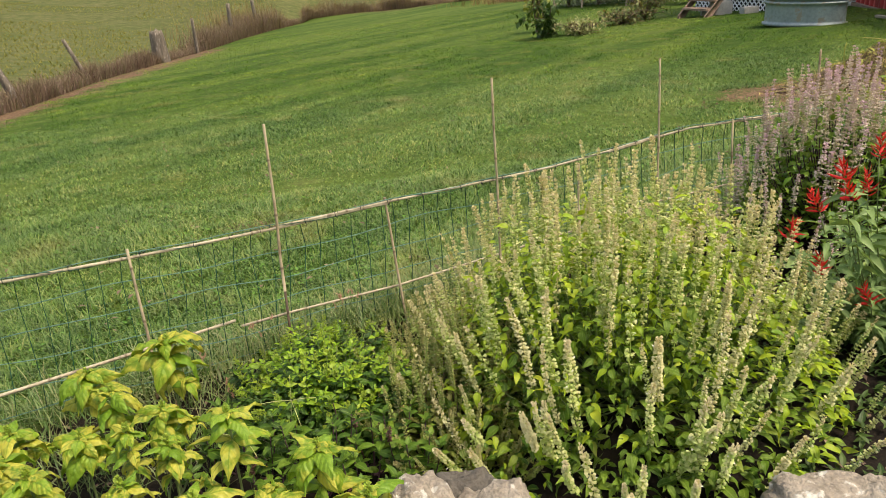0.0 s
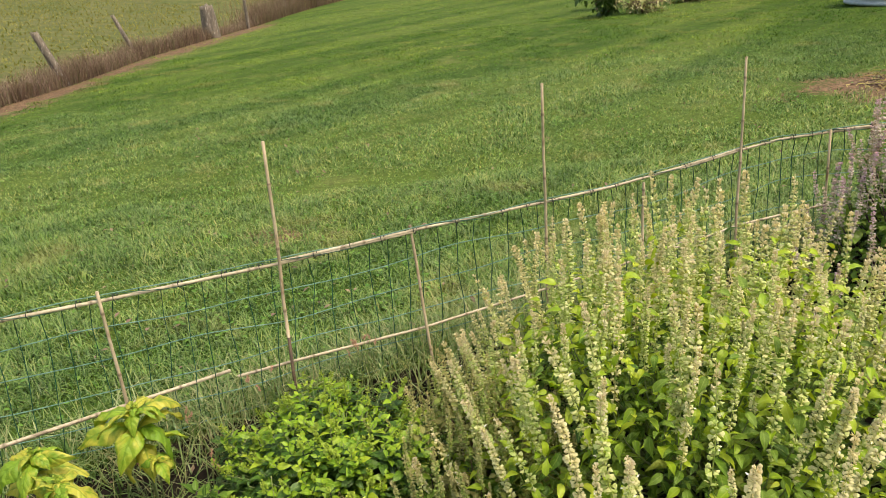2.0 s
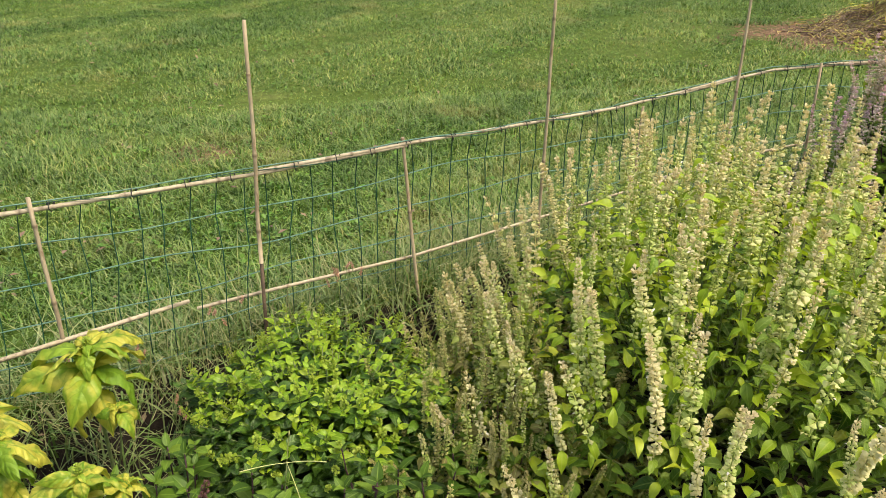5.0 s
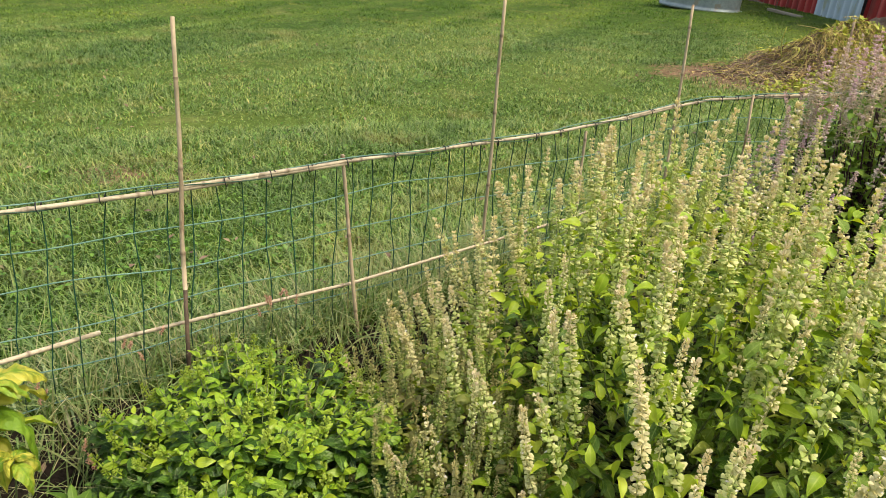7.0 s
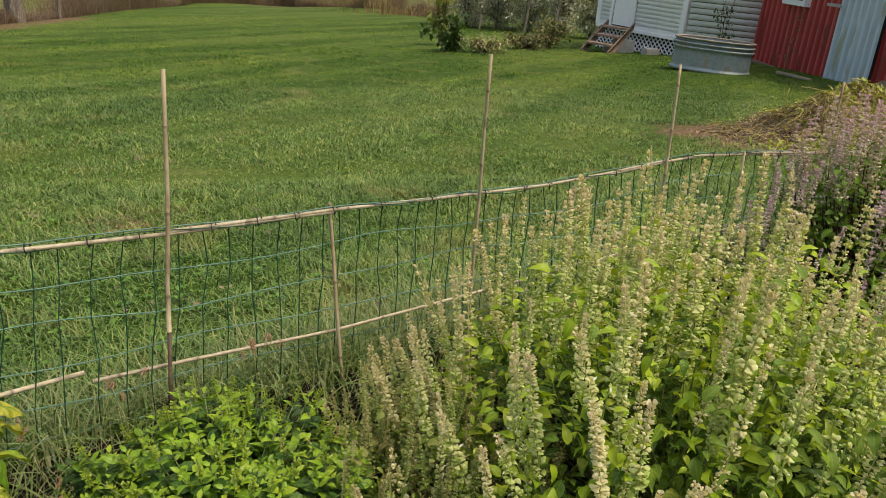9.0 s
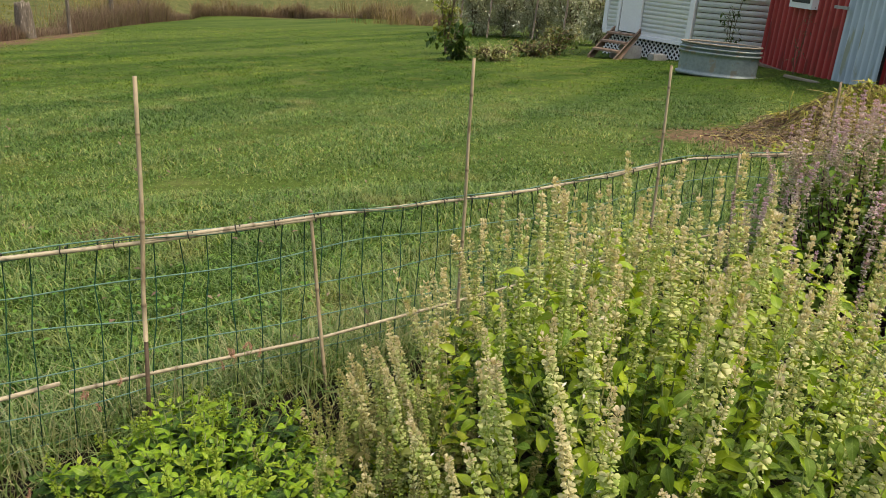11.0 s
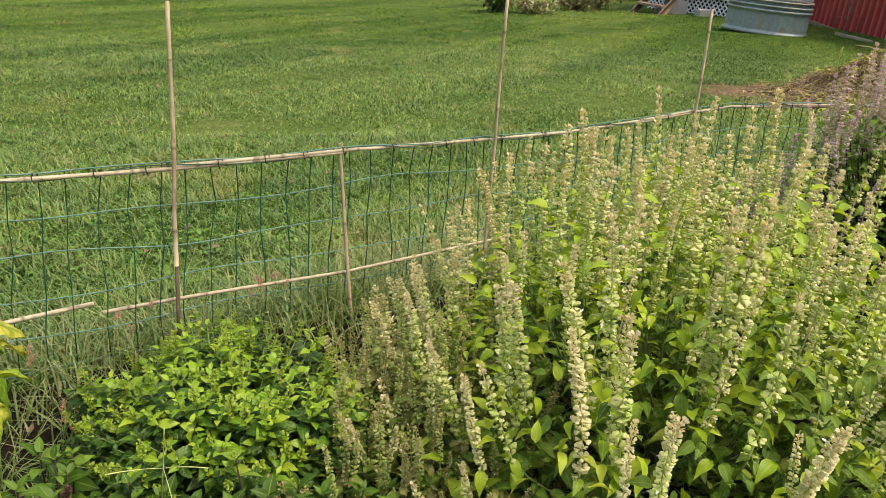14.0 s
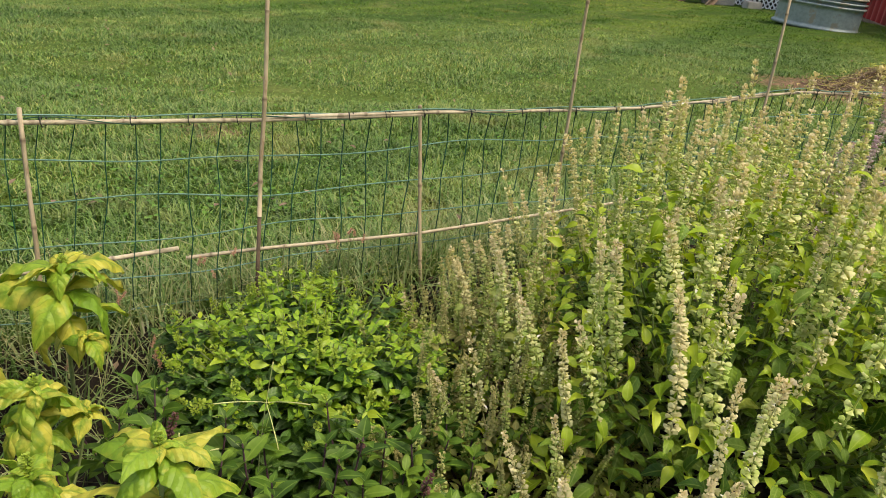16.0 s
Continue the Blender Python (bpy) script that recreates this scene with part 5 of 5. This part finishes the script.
    tagged(part("pasture_grass", g, M_PASTURE, smooth=False), "rough yellowing pasture grass on the hill", "grass", kind="stuff")


weeds()


# ---- buildings ----
def siding_wall(name, a, b, z0, z1, mat, parent, pitch=0.11, thick=0.1, lap=0.011, gap=0.0, backing=None):
    """A wall from a to b clad in lapped boards, each board a part."""
    a, b = np.array(a, float), np.array(b, float)
    ln = np.linalg.norm(b - a)
    ang = math.atan2(b[1] - a[1], b[0] - a[0])
    m = Matrix.Translation((a[0], a[1], 0)) @ Matrix.Rotation(ang, 4, "Z")
    wall = part(name, Geo().box((0, -thick, z0), (ln, 0, z1)), backing or mat, parent, smooth=False)
    wall.matrix_basis = m
    v = np.array([(0, 0.0, 0), (0, lap, 0), (0, 0.002, pitch - gap), (ln, 0.0, 0), (ln, lap, 0), (ln, 0.002, pitch - gap)])
    f = [(1, 4, 5), (1, 5, 2), (0, 3, 4), (0, 4, 1), (0, 1, 2), (3, 5, 4)]
    board = tri_mesh("siding_board", v * np.array([1, -1, 1]), f, smooth=False)
    board.materials.append(mat)
    z = z0
    while z < z1 - 0.01:
        ob = part("siding_board", board, mat, wall)
        ob.matrix_basis = Matrix.Translation((0, -thick - 0.001, z))
        z += pitch
    return wall, m, ln


def slab(name, lo, hi, m, mat, parent, label=""):
    ob = part(name, Geo().box(lo, hi), mat, parent, label, smooth=False)
    ob.matrix_basis = m
    return ob


def ribbed_sheet(name, m, length, z0, z1, mat, parent, pitch=0.14, depth=0.025, label=""):
    """Corrugated metal sheeting along x, facing -y."""
    x = np.linspace(0, length, int(length / pitch * 8) + 1)
    y = -depth * (0.5 - 0.5 * np.cos(2 * np.pi * x / pitch)) ** 0.8
    n = len(x) - 1
    v = np.concatenate([np.stack([x, y, 0 * x + z0], 1), np.stack([x, y, 0 * x + z1], 1), np.stack([x, y + 0.004, 0 * x + z0], 1), np.stack([x, y + 0.004, 0 * x + z1], 1)])
    k = n + 1
    f = []
    for i in range(n):
        f += [(i, i + 1, k + i + 1), (i, k + i + 1, k + i), (2 * k + i, 3 * k + i, 3 * k + i + 1), (2 * k + i, 3 * k + i + 1, 2 * k + i + 1)]
    # marks crests for the paler tone that stands in for light on the ribs
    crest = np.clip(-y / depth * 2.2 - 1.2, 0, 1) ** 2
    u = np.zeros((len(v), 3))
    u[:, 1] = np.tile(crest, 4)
    ob = part(name, tri_mesh(name, v, f, u), mat, parent, label)
    ob.matrix_basis = m
    return ob


H_L, H_R = (6.4, 19.2), (7.35, 16.9)           # white house front, far and near end
BARN_A, BARN_B, BARN_C = (8.5, 16.25), (7.98, 13.1), (7.6, 10.6)


def house():
    z = -0.66
    ob = thing("white_house", "small white-sided house with lattice skirt and a grey side wall", "house", at=(0, 0, 0))
    floor = -0.18
    wall, m, ln = siding_wall("wall", H_L, H_R, floor, 2.55, M_SIDING, ob, 0.088, lap=0.007)
    slab("corner_trim", (ln - 0.09, -0.135, floor), (ln + 0.03, 0.02, 2.55), m, M_TRIM, ob, "white corner trim")
    slab("corner_trim", (-0.03, -0.135, floor), (0.08, 0.02, 2.55), m, M_TRIM, ob, "white corner trim")
    slab("sill_board", (0, -0.14, floor - 0.07), (ln, 0.0, floor), m, M_TRIM, ob, "white sill board")
    d0 = ln * 0.2
    slab("door_gap", (d0, -0.13, floor + 0.01), (d0 + 0.56, -0.12, floor + 2.08), m, M_DARK, ob, "dark gap round the door")
    door = slab("door", (d0 + 0.022, -0.145, floor + 0.03), (d0 + 0.538, -0.131, floor + 2.05), m, M_TRIM, ob, "plain white entrance door")
    for lo, hi in (((d0 - 0.08, -0.165, floor), (d0, -0.12, floor + 2.1)), ((d0 + 0.56, -0.165, floor), (d0 + 0.64, -0.12, floor + 2.1))):
        slab("door_frame", lo, hi, m, M_TRIM, ob)
    slab("door_handle", (d0 + 0.06, -0.2, floor + 0.95), (d0 + 0.11, -0.145, floor + 1.05), m, M_GALV, door, "metal door handle").matrix_basis = Matrix()
    # lattice skirt of crossing laths; its near-black backing stands in for crawl-space shade
    skirt = part("lattice_skirt", Geo().box((0, -0.02, z - 0.1), (ln, 0, floor - 0.07)), M_DARK, ob, "white diamond lattice skirt over a dark crawl space", smooth=False)
    skirt.matrix_basis = m
    hgt = floor - 0.07 - (z - 0.05)
    for sign in (-1, 1):
        for x in np.arange(-hgt, ln + hgt, 0.12):
            x0, x1 = x, x + sign * hgt
            za, zb = z - 0.05, floor - 0.07
            # keep the lath inside the skirt
            ends = []
            for t in (0.0, 1.0):
                ends.append((x0 + (x1 - x0) * t, za + (zb - za) * t))
            (xa, ya), (xb, yb) = ends
            if xb != xa:
                for lim in (0, ln):
                    if (xa - lim) * (xb - lim) < 0:
                        s = (lim - xa) / (xb - xa)
                        if (xa < lim) == (lim == 0):
                            xa, ya = lim, ya + (yb - ya) * s
                        else:
                            xb, yb = lim, ya + (yb - ya) * s
            if min(xa, xb) < -0.001 or max(xa, xb) > ln + 0.001:
                continue
            off = -0.03 if sign < 0 else -0.042
            g = Geo().tube([(xa, off, ya), (xb, off, yb)], 0.017, 4)
            part("lath", g, M_TRIM, skirt)
    # grey wall running back to the barn
    # open gaps show a darker backing, standing in for shadow lines under the boards
    w2, m2, l2 = siding_wall("side_wall", H_R, BARN_A, z - 0.05, 2.55, M_SIDING_GREY, ob, 0.115, lap=0.02, gap=0.013, backing=M_POST)
    win = slab("window", (l2 - 0.52, -0.155, 0.74), (l2 - 0.1, -0.1, 1.6), m2, M_TRIM, ob, "white framed window")
    slab("pane", (l2 - 0.46, -0.16, 0.8), (l2 - 0.16, -0.153, 1.54), Matrix(), M_GLASS, win, "dark window pane")
    return m, ln


house_m, house_ln = house()


def barn():
    z = -0.42
    ob = thing("red_barn", "red corrugated metal barn with a bare metal sliding door", "barn", at=(0, 0, 0))
    a, b, c = (np.array(p, float) for p in (BARN_A, BARN_B, BARN_C))

    def along(p, q):
        return Matrix.Translation((p[0], p[1], 0)) @ Matrix.Rotation(math.atan2(q[1] - p[1], q[0] - p[0]), 4, "Z"), float(np.linalg.norm(q - p))

    m, ln = along(a, b)
    back = part("wall", Geo().box((0, 0.01, z - 0.2), (ln, 0.1, 2.65)), M_DARK, ob, smooth=False)
    back.matrix_basis = m
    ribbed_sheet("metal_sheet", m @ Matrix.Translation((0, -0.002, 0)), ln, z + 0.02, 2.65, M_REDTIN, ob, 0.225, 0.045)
    slab("corner_trim", (-0.06, -0.05, z), (0.05, 0.05, 2.65), m, M_TRIM, ob, "white corner trim")
    x0 = 1.22
    win = slab("window", (x0, -0.155, 0.72), (x0 + 0.9, -0.02, 1.75), m, M_TRIM, ob, "white framed window")
    slab("pane", (x0 + 0.09, -0.161, 0.81), (x0 + 0.81, -0.153, 1.66), Matrix(), M_GLASS, win, "dark window pane")
    m2, l2 = along(b, c)
    rest = part("wall", Geo().box((0, 0.01, z - 0.2), (l2 + 5, 0.1, 2.65)), M_DARK, ob, smooth=False)
    rest.matrix_basis = m2
    for i in range(3):
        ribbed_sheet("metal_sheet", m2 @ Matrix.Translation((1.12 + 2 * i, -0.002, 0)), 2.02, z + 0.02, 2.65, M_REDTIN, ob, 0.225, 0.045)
    door = ribbed_sheet("door", m2 @ Matrix.Translation((0, -0.07, 0)), 1.3, z + 0.05, 2.4, M_TIN, ob, 0.19, 0.035, "bare grey-blue metal door")
    slab("door_frame", (0, 0.004, z + 0.05), (1.3, 0.04, 2.4), Matrix(), M_DARK, door)
    slab("latch", (-0.2, -0.12, 0.8), (0.2, -0.085, 0.845), Matrix(), M_BLOCK, door, "metal latch bar")
    slab("base_board", (0, -0.12, z - 0.05), (ln, -0.03, z + 0.03), m, M_STEPWOOD, ob, "weathered board at the foot of the wall")
    roof = part("roof", Geo().box((-0.2, -0.15, 2.65), (ln + l2 + 5, 6, 2.73)), M_ROOF, ob, smooth=False)
    roof.matrix_basis = m2 @ Matrix.Translation((-ln, 0, 0))


barn()


def house_top():
    ob = bpy.data.objects["white_house"]
    roof = part("roof", Geo().box((-0.3, -0.3, 2.55), (house_ln + 0.2, 4, 2.63)), M_ROOF, ob, smooth=False)
    roof.matrix_basis = house_m


house_top()


def steps():
    x, y = 5.72, 17.42
    z = float(land(5.66, 17.5))
    ob = thing("wooden_steps", "weathered brown wooden steps leading to the house door", "steps", at=(x, y, z))
    m = Matrix.Rotation(radians(38), 4, "Z")
    for k in range(3):
        slab("tread", (-0.02 + 0.24 * k, -0.29, 0.16 * (k + 1)), (0.24 + 0.24 * k, 0.29, 0.16 * (k + 1) + 0.04), m, M_STEPWOOD, ob)
    for s in (-0.33, 0.29):
        g = Geo()
        v = np.array([(-0.1, s, -0.03), (0.06, s, -0.03), (0.8, s, 0.5), (0.8, s, 0.62), (-0.1, s, 0.06)])
        w = v + np.array([0, 0.04, 0])
        vv = np.vstack([v, w])
        f = [(0, 1, 4), (1, 2, 3), (1, 3, 4), (5, 9, 6), (6, 8, 7), (6, 9, 8)] + [q for i in range(5) for q in ((i, (i + 1) % 5, 5 + (i + 1) % 5), (i, 5 + (i + 1) % 5, 5 + i))]
        part("stringer", tri_mesh("stringer", vv, f, smooth=False), M_STEPWOOD, ob).matrix_basis = m


steps()


def block(x, y, size, label):
    z = float(land(x, y))
    bm = bmesh.new()
    bmesh.ops.create_cube(bm, size=1)
    bmesh.ops.scale(bm, vec=size, verts=bm.verts)
    bmesh.ops.bevel(bm, geom=bm.edges[:], offset=0.015, segments=2, affect="EDGES")
    me = bpy.data.meshes.new("concrete_block")
    bm.to_mesh(me)
    bm.free()
    ob = part("concrete_block", me, M_BLOCK)
    ob.matrix_world = pose(x, y, z + size[2] / 2 - 0.01, 0, 0, U(-20, 20))
    tagged(ob, label, "block", "blocks beside the steps")


block(6.35, 17.6, (0.4, 0.3, 0.28), "tan concrete block beside the wooden steps")
block(6.75, 17.1, (0.34, 0.2, 0.14), "pale flat concrete block beside the lattice")
block(6.1, 17.7, (0.25, 0.2, 0.12), "pale broken concrete block beside the steps")


def tank():
    cx, cy = 6.25, 13.72
    z = float(land(cx, cy)) + 0.0
    ob = thing("stock_tank", "oval galvanized steel stock tank with ribbed sides", "stock tank", at=(cx, cy, z))
    W, n = 0.5, 72
    yaw = math.atan2(-0.58, 0.81)

    def ring(out, zz):
        pts = []
        for i in range(n):
            a = 2 * math.pi * i / n
            x, y = (W + out) * math.cos(a), (0.33 + out) * math.sin(a)
            x += 0.12 * math.copysign(min(1, abs(math.cos(a)) * 3), math.cos(a))
            pts.append((x * math.cos(yaw) - y * math.sin(yaw), x * math.sin(yaw) + y * math.cos(yaw), zz * 0.87))
        return pts

    def lathe(rows, closed=False):
        v = [p for o, zz in rows for p in ring(o, zz)]
        f = []
        for i in range(len(rows) - 1):
            for j in range(n):
                p, q = i * n + j, i * n + (j + 1) % n
                f += [(p, q, q + n), (p, q + n, p + n)]
        return v, f

    prof = [(-0.01, 0.0), (0.036, 0.015), (0.036, 0.055), (-0.002, 0.066)]
    for k in range(3):
        c = 0.1 + 0.035 * k
        prof += [(0.0, c)] if k else [(0.0, 0.1)]
    prof += [(0.0, 0.2), (0.0, 0.34), (0.0, 0.4), (0.03, 0.412), (0.03, 0.44), (-0.008, 0.45), (-0.008, 0.482), (0.03, 0.49), (0.03, 0.515), (-0.008, 0.525), (0.0, 0.57)]
    inner = [(-0.005, 0.57), (-0.005, 0.06)]
    v, f = lathe(prof + inner)
    part("side_wall", tri_mesh("side_wall", v, f), M_GALV, ob)
    v, f = lathe([(0.0, 0.57), (0.018, 0.572), (0.026, 0.585), (0.018, 0.6), (0.0, 0.602), (-0.012, 0.588), (-0.005, 0.57)])
    part("rim", tri_mesh("rim", v, f), M_RUST, ob, "rolled rusty rim")
    v = ring(-0.006, 0.05) + [(0, 0, 0.05)]
    part("bottom", tri_mesh("bottom", v, [(i, (i + 1) % n, n) for i in range(n)]), M_RUST, ob)


tank()


# ---- plants at the back ----
def shrub(name, label, category, x, y, h, spread, leaves, leaf_len, mat, seed, leaf=LEAF, trunks=6, low=0.05, group="", thin=1.0):
    global rng
    rng = np.random.default_rng(seed)
    z = float(land(x, y)) - 0.02
    ob = thing(name, label, category, group, at=(x, y, z))
    stems, mats = Geo(), []
    tips = []
    for k in range(trunks):
        a = k * 2.4 + rng.uniform(0, 0.5)
        tip = np.array([math.cos(a) * spread * rng.uniform(0.2, 0.8), math.sin(a) * spread * rng.uniform(0.2, 0.8), h * rng.uniform(0.7, 1.0)])
        line = bezier(np.zeros(3), tip * np.array([0.4, 0.4, 0.6]), tip, 7)
        stems.tube(line, np.linspace(0.02, 0.006, 7) * thin, 5)
        for j in range(5):
            s = rng.uniform(0.12, 1)
            c = line[int(s * 6)]
            t2 = c + np.array([rng.normal(0, 0.35 * spread), rng.normal(0, 0.35 * spread), rng.uniform(0, 0.25 * h)])
            stems.tube(bezier(c, (c + t2) / 2 + np.array([0, 0, 0.05]), t2, 4), np.linspace(0.008, 0.003, 4) * thin, 4)
            tips.append((c, t2))
    for k in range(leaves):
        c, t2 = tips[int(rng.integers(len(tips)))]
        p = c + (t2 - c) * rng.uniform(0.1, 1.1) + rng.normal(0, 0.06 * spread + 0.02, 3)
        if p[2] < low * h:
            continue
        mats.append(frames(p, rng.normal(0, 1, 3) + np.array([0, 0, -0.1]), (0, 0, 1), leaf_len * rng.uniform(0.6, 1.3))[0])
    part("stem", stems, M_STEM_WOODY, ob)
    g = Geo()
    g.spread(leaf, mats)
    part("foliage", g, mat, ob)["kind"] = "stuff"
    return ob


shrub("leafy_plant", "dark green large-leaved plant at the edge of the lawn", "plant", 2.5, 16.6, 0.75, 0.42, 340, 0.135, M_DARKLEAF, 211, LEAF, 5)
shrub("leafy_plant", "tall leafy plant standing behind the lawn edge", "plant", 2.55, 18.3, 1.5, 0.4, 300, 0.11, M_TALLPLANT, 212, LEAF, 6)
shrub("dry_clump", "clump of dry brown weeds beside a green plant", "weeds", 3.1, 16.5, 0.3, 0.62, 700, 0.09, M_DRYGRASS, 213, LEAF_NARROW, 14)
shrub("brush_pile", "low tangle of leafy cut branches on the lawn edge", "shrub", 4.3, 17.8, 0.34, 0.8, 620, 0.085, M_BRUSH, 214, LEAF, 12)
shrub("brush_pile", "low tangle of leafy cut branches on the lawn edge", "shrub", 5.0, 18.5, 0.6, 0.65, 620, 0.085, M_BRUSH, 215, LEAF, 12)
shrub("wall_weed", "thin dark weed growing beside the grey house wall", "weed", 7.5, 15.75, 1.45, 0.3, 130, 0.1, M_DARKLEAF, 216, LEAF_NARROW, 4, thin=0.4)
shrub("barn_weed", "dry brown weed stalks leaning on the red barn wall", "weed", 7.75, 13.9, 1.1, 0.22, 40, 0.07, M_WEED, 217, LEAF_NARROW, 3, thin=0.3)
for k, (x, y, h, s) in enumerate(((5.0, 27.2, 2.0, 1.3), (5.8, 26.4, 1.9, 1.3), (6.6, 25.4, 2.1, 1.3), (7.2, 24.2, 2.2, 1.2), (5.6, 28.6, 2.5, 1.5), (6.9, 27.2, 2.6, 1.5), (7.9, 26.0, 2.6, 1.4), (7.4, 22.4, 1.5, 0.8))):
    shrub("flowering_shrub", "pale flowering shrub behind grey garden netting", "shrub", x, y, h, s, 6500, 0.095, M_HEDGE, 230 + k, LEAF_SMALL, 13, group="shrubs behind the netting")


def net_fence():
    ob = thing("net_fence", "grey garden netting on thin metal posts", "fence", at=(4.5, 21.5, -0.95))
    pts = [(4.4, 26.6), (5.15, 25.9), (6.1, 24.2), (6.6, 23.0)]
    for x, y in pts:
        z = float(land(x, y))
        part("post", Geo().tube([(x - 4.5, y - 21.5, z + 0.9), (x - 4.4, y - 21.5, z + 2.9)], 0.028, 6), M_POST, ob)
    for k in range(12):
        h = 0.1 + 0.17 * k
        line = [(x - 4.5, y - 21.5, float(land(x, y)) + 0.95 + h) for x, y in pts]
        part("net_strand", Geo().tube(line, 0.0015, 3), M_NET, ob)


net_fence()


# ---- small flowers in the grass by the fence ----
def smartweed(x, y, seed):
    global rng
    rng = np.random.default_rng(seed)
    z = float(land(x, y)) - 0.01
    ob = thing("pink_weed", "wiry weed with small dusty pink flower heads", "weed", "pink weeds by the fence", at=(x, y, z))
    stems = Geo()
    for k in range(4):
        tip = np.array([rng.normal(0, 0.04), rng.normal(0, 0.03), rng.uniform(0.14, 0.24)])
        stems.tube(bezier(np.zeros(3), tip * np.array([0.2, 0.2, 0.6]), tip, 5), 0.0012, 4)
        part("flower_head", MAUVE_PINK, None, ob).matrix_basis = Matrix.Translation(Vector(tip)) @ pose(0, 0, 0, U(-25, 25), U(-25, 25), 0)
    part("stem", stems, M_STEM, ob)


M_DUSTPINK = leafy("dusty_pink", [(0.42, 0.2, 0.22), (0.5, 0.28, 0.28), (0.34, 0.17, 0.17)], thin=0.2)
MAUVE_PINK = spike_mesh("flower_head", 0.026, 81, 0.004, 0.0036, M_DUSTPINK, M_PINK, 0.05)
for k, (x, y) in enumerate(((-0.58, 3.6), (-1.1, 3.3), (-1.2, 3.1), (-0.9, 3.42), (-0.55, 3.58), (-1.0, 3.12))):
    smartweed(x, y, 250 + k)


# ---- plank by the barn ----
def plank(x, y, length, yaw):
    bm = bmesh.new()
    bmesh.ops.create_cube(bm, size=1)
    bmesh.ops.scale(bm, vec=(length, 0.07, 0.04), verts=bm.verts)
    bmesh.ops.bevel(bm, geom=bm.edges[:], offset=0.006, segments=2, affect="EDGES")
    me = bpy.data.meshes.new("wooden_plank")
    bm.to_mesh(me)
    bm.free()
    ob = part("wooden_plank", me, M_PLANK)
    ob.matrix_world = pose(x, y, float(land(x, y)) + 0.03, 2, 1, yaw)
    tagged(ob, "weathered tan wooden plank lying on the grass by the barn", "plank")


M_PLANK = plain("weathered_plank", (0.3, 0.25, 0.19), (0.42, 0.36, 0.29), 7, 0.85, 0.4, stretch=(0.3, 4, 4), dist=0.004)
plank(7.28, 12.95, 0.65, -73)


# ---- seeding grass among the dark basil ----
def crabgrass(x, y, z, height, seed):
    """A thin culm that opens into a few pale finger-like seed stalks."""
    r = np.random.default_rng(seed)
    foot = float(land(x, y)) - 0.01
    ob = thing("crabgrass", "seeding crabgrass with thin pale finger-like stalks", "grass plant", "crabgrass among the basil", at=(x, y, foot))
    knee = np.array([0.01, -0.01, z - foot])
    part("stem", Geo().tube(bezier(np.zeros(3), np.array([-0.01, 0, knee[2] * 0.6]), knee, 7), 0.0011, 5), M_STEM, ob)
    for way in ((0.05, 0.0, 1.0), (1.0, 0.0, 0.1), (-0.75, -0.3, 0.25), (0.7, -0.6, -0.55)):
        d = np.array(way) + r.normal(0, 0.12, 3)
        tip = knee + d / np.linalg.norm(d) * height * r.uniform(0.8, 1.1)
        part("seed_stalk", Geo().tube(bezier(knee, (knee + tip) / 2 + np.array([0, 0, 0.006]), tip, 7), np.linspace(0.0006, 0.0012, 7), 5), M_SEED, ob, "pale seed stalk")


M_SEED = leafy("pale_seed_stalk", [(0.5, 0.52, 0.3), (0.58, 0.6, 0.38)], thin=0.2)
crabgrass(-0.68, 2.72, 0.19, 0.1, 301)
crabgrass(-0.82, 2.66, 0.1, 0.07, 302)


def earth_mound(x, y, size, height, label):
    z = float(land(x, y))
    n = 26
    xs, ys = np.meshgrid(np.linspace(-1, 1, n), np.linspace(-1, 1, n))
    r2 = xs**2 + ys**2
    lump = np.array([noise.noise((a * 2.2, b * 2.2, 5.5)) * 0.3 + noise.noise((a * 6, b * 6, 1.5)) * 0.14 for a, b in zip(xs.ravel(), ys.ravel())]).reshape(n, n)
    zs = height * (np.exp(-2.6 * r2) * (1 + lump) - 0.1)
    v = np.stack([xs.ravel() * size, ys.ravel() * size * 0.8, zs.ravel()], 1)
    i = (np.arange(n - 1)[:, None] * n + np.arange(n - 1)).ravel()
    f = np.concatenate([np.stack([i, i + 1, i + n + 1], 1), np.stack([i, i + n + 1, i + n], 1)])
    ob = part("earth_mound", tri_mesh("earth_mound", v, f), M_EARTH)
    ob.matrix_world = Matrix.Translation((x, y, z))
    tagged(ob, label, "earth mound")


M_EARTH = plain("dry_tan_earth", (0.19, 0.125, 0.08), (0.34, 0.24, 0.165), 7, 0.95, 0.9, dist=0.03)
earth_mound(7.42, 11.0, 0.4, 0.22, "small mound of tan earth at the foot of the barn")
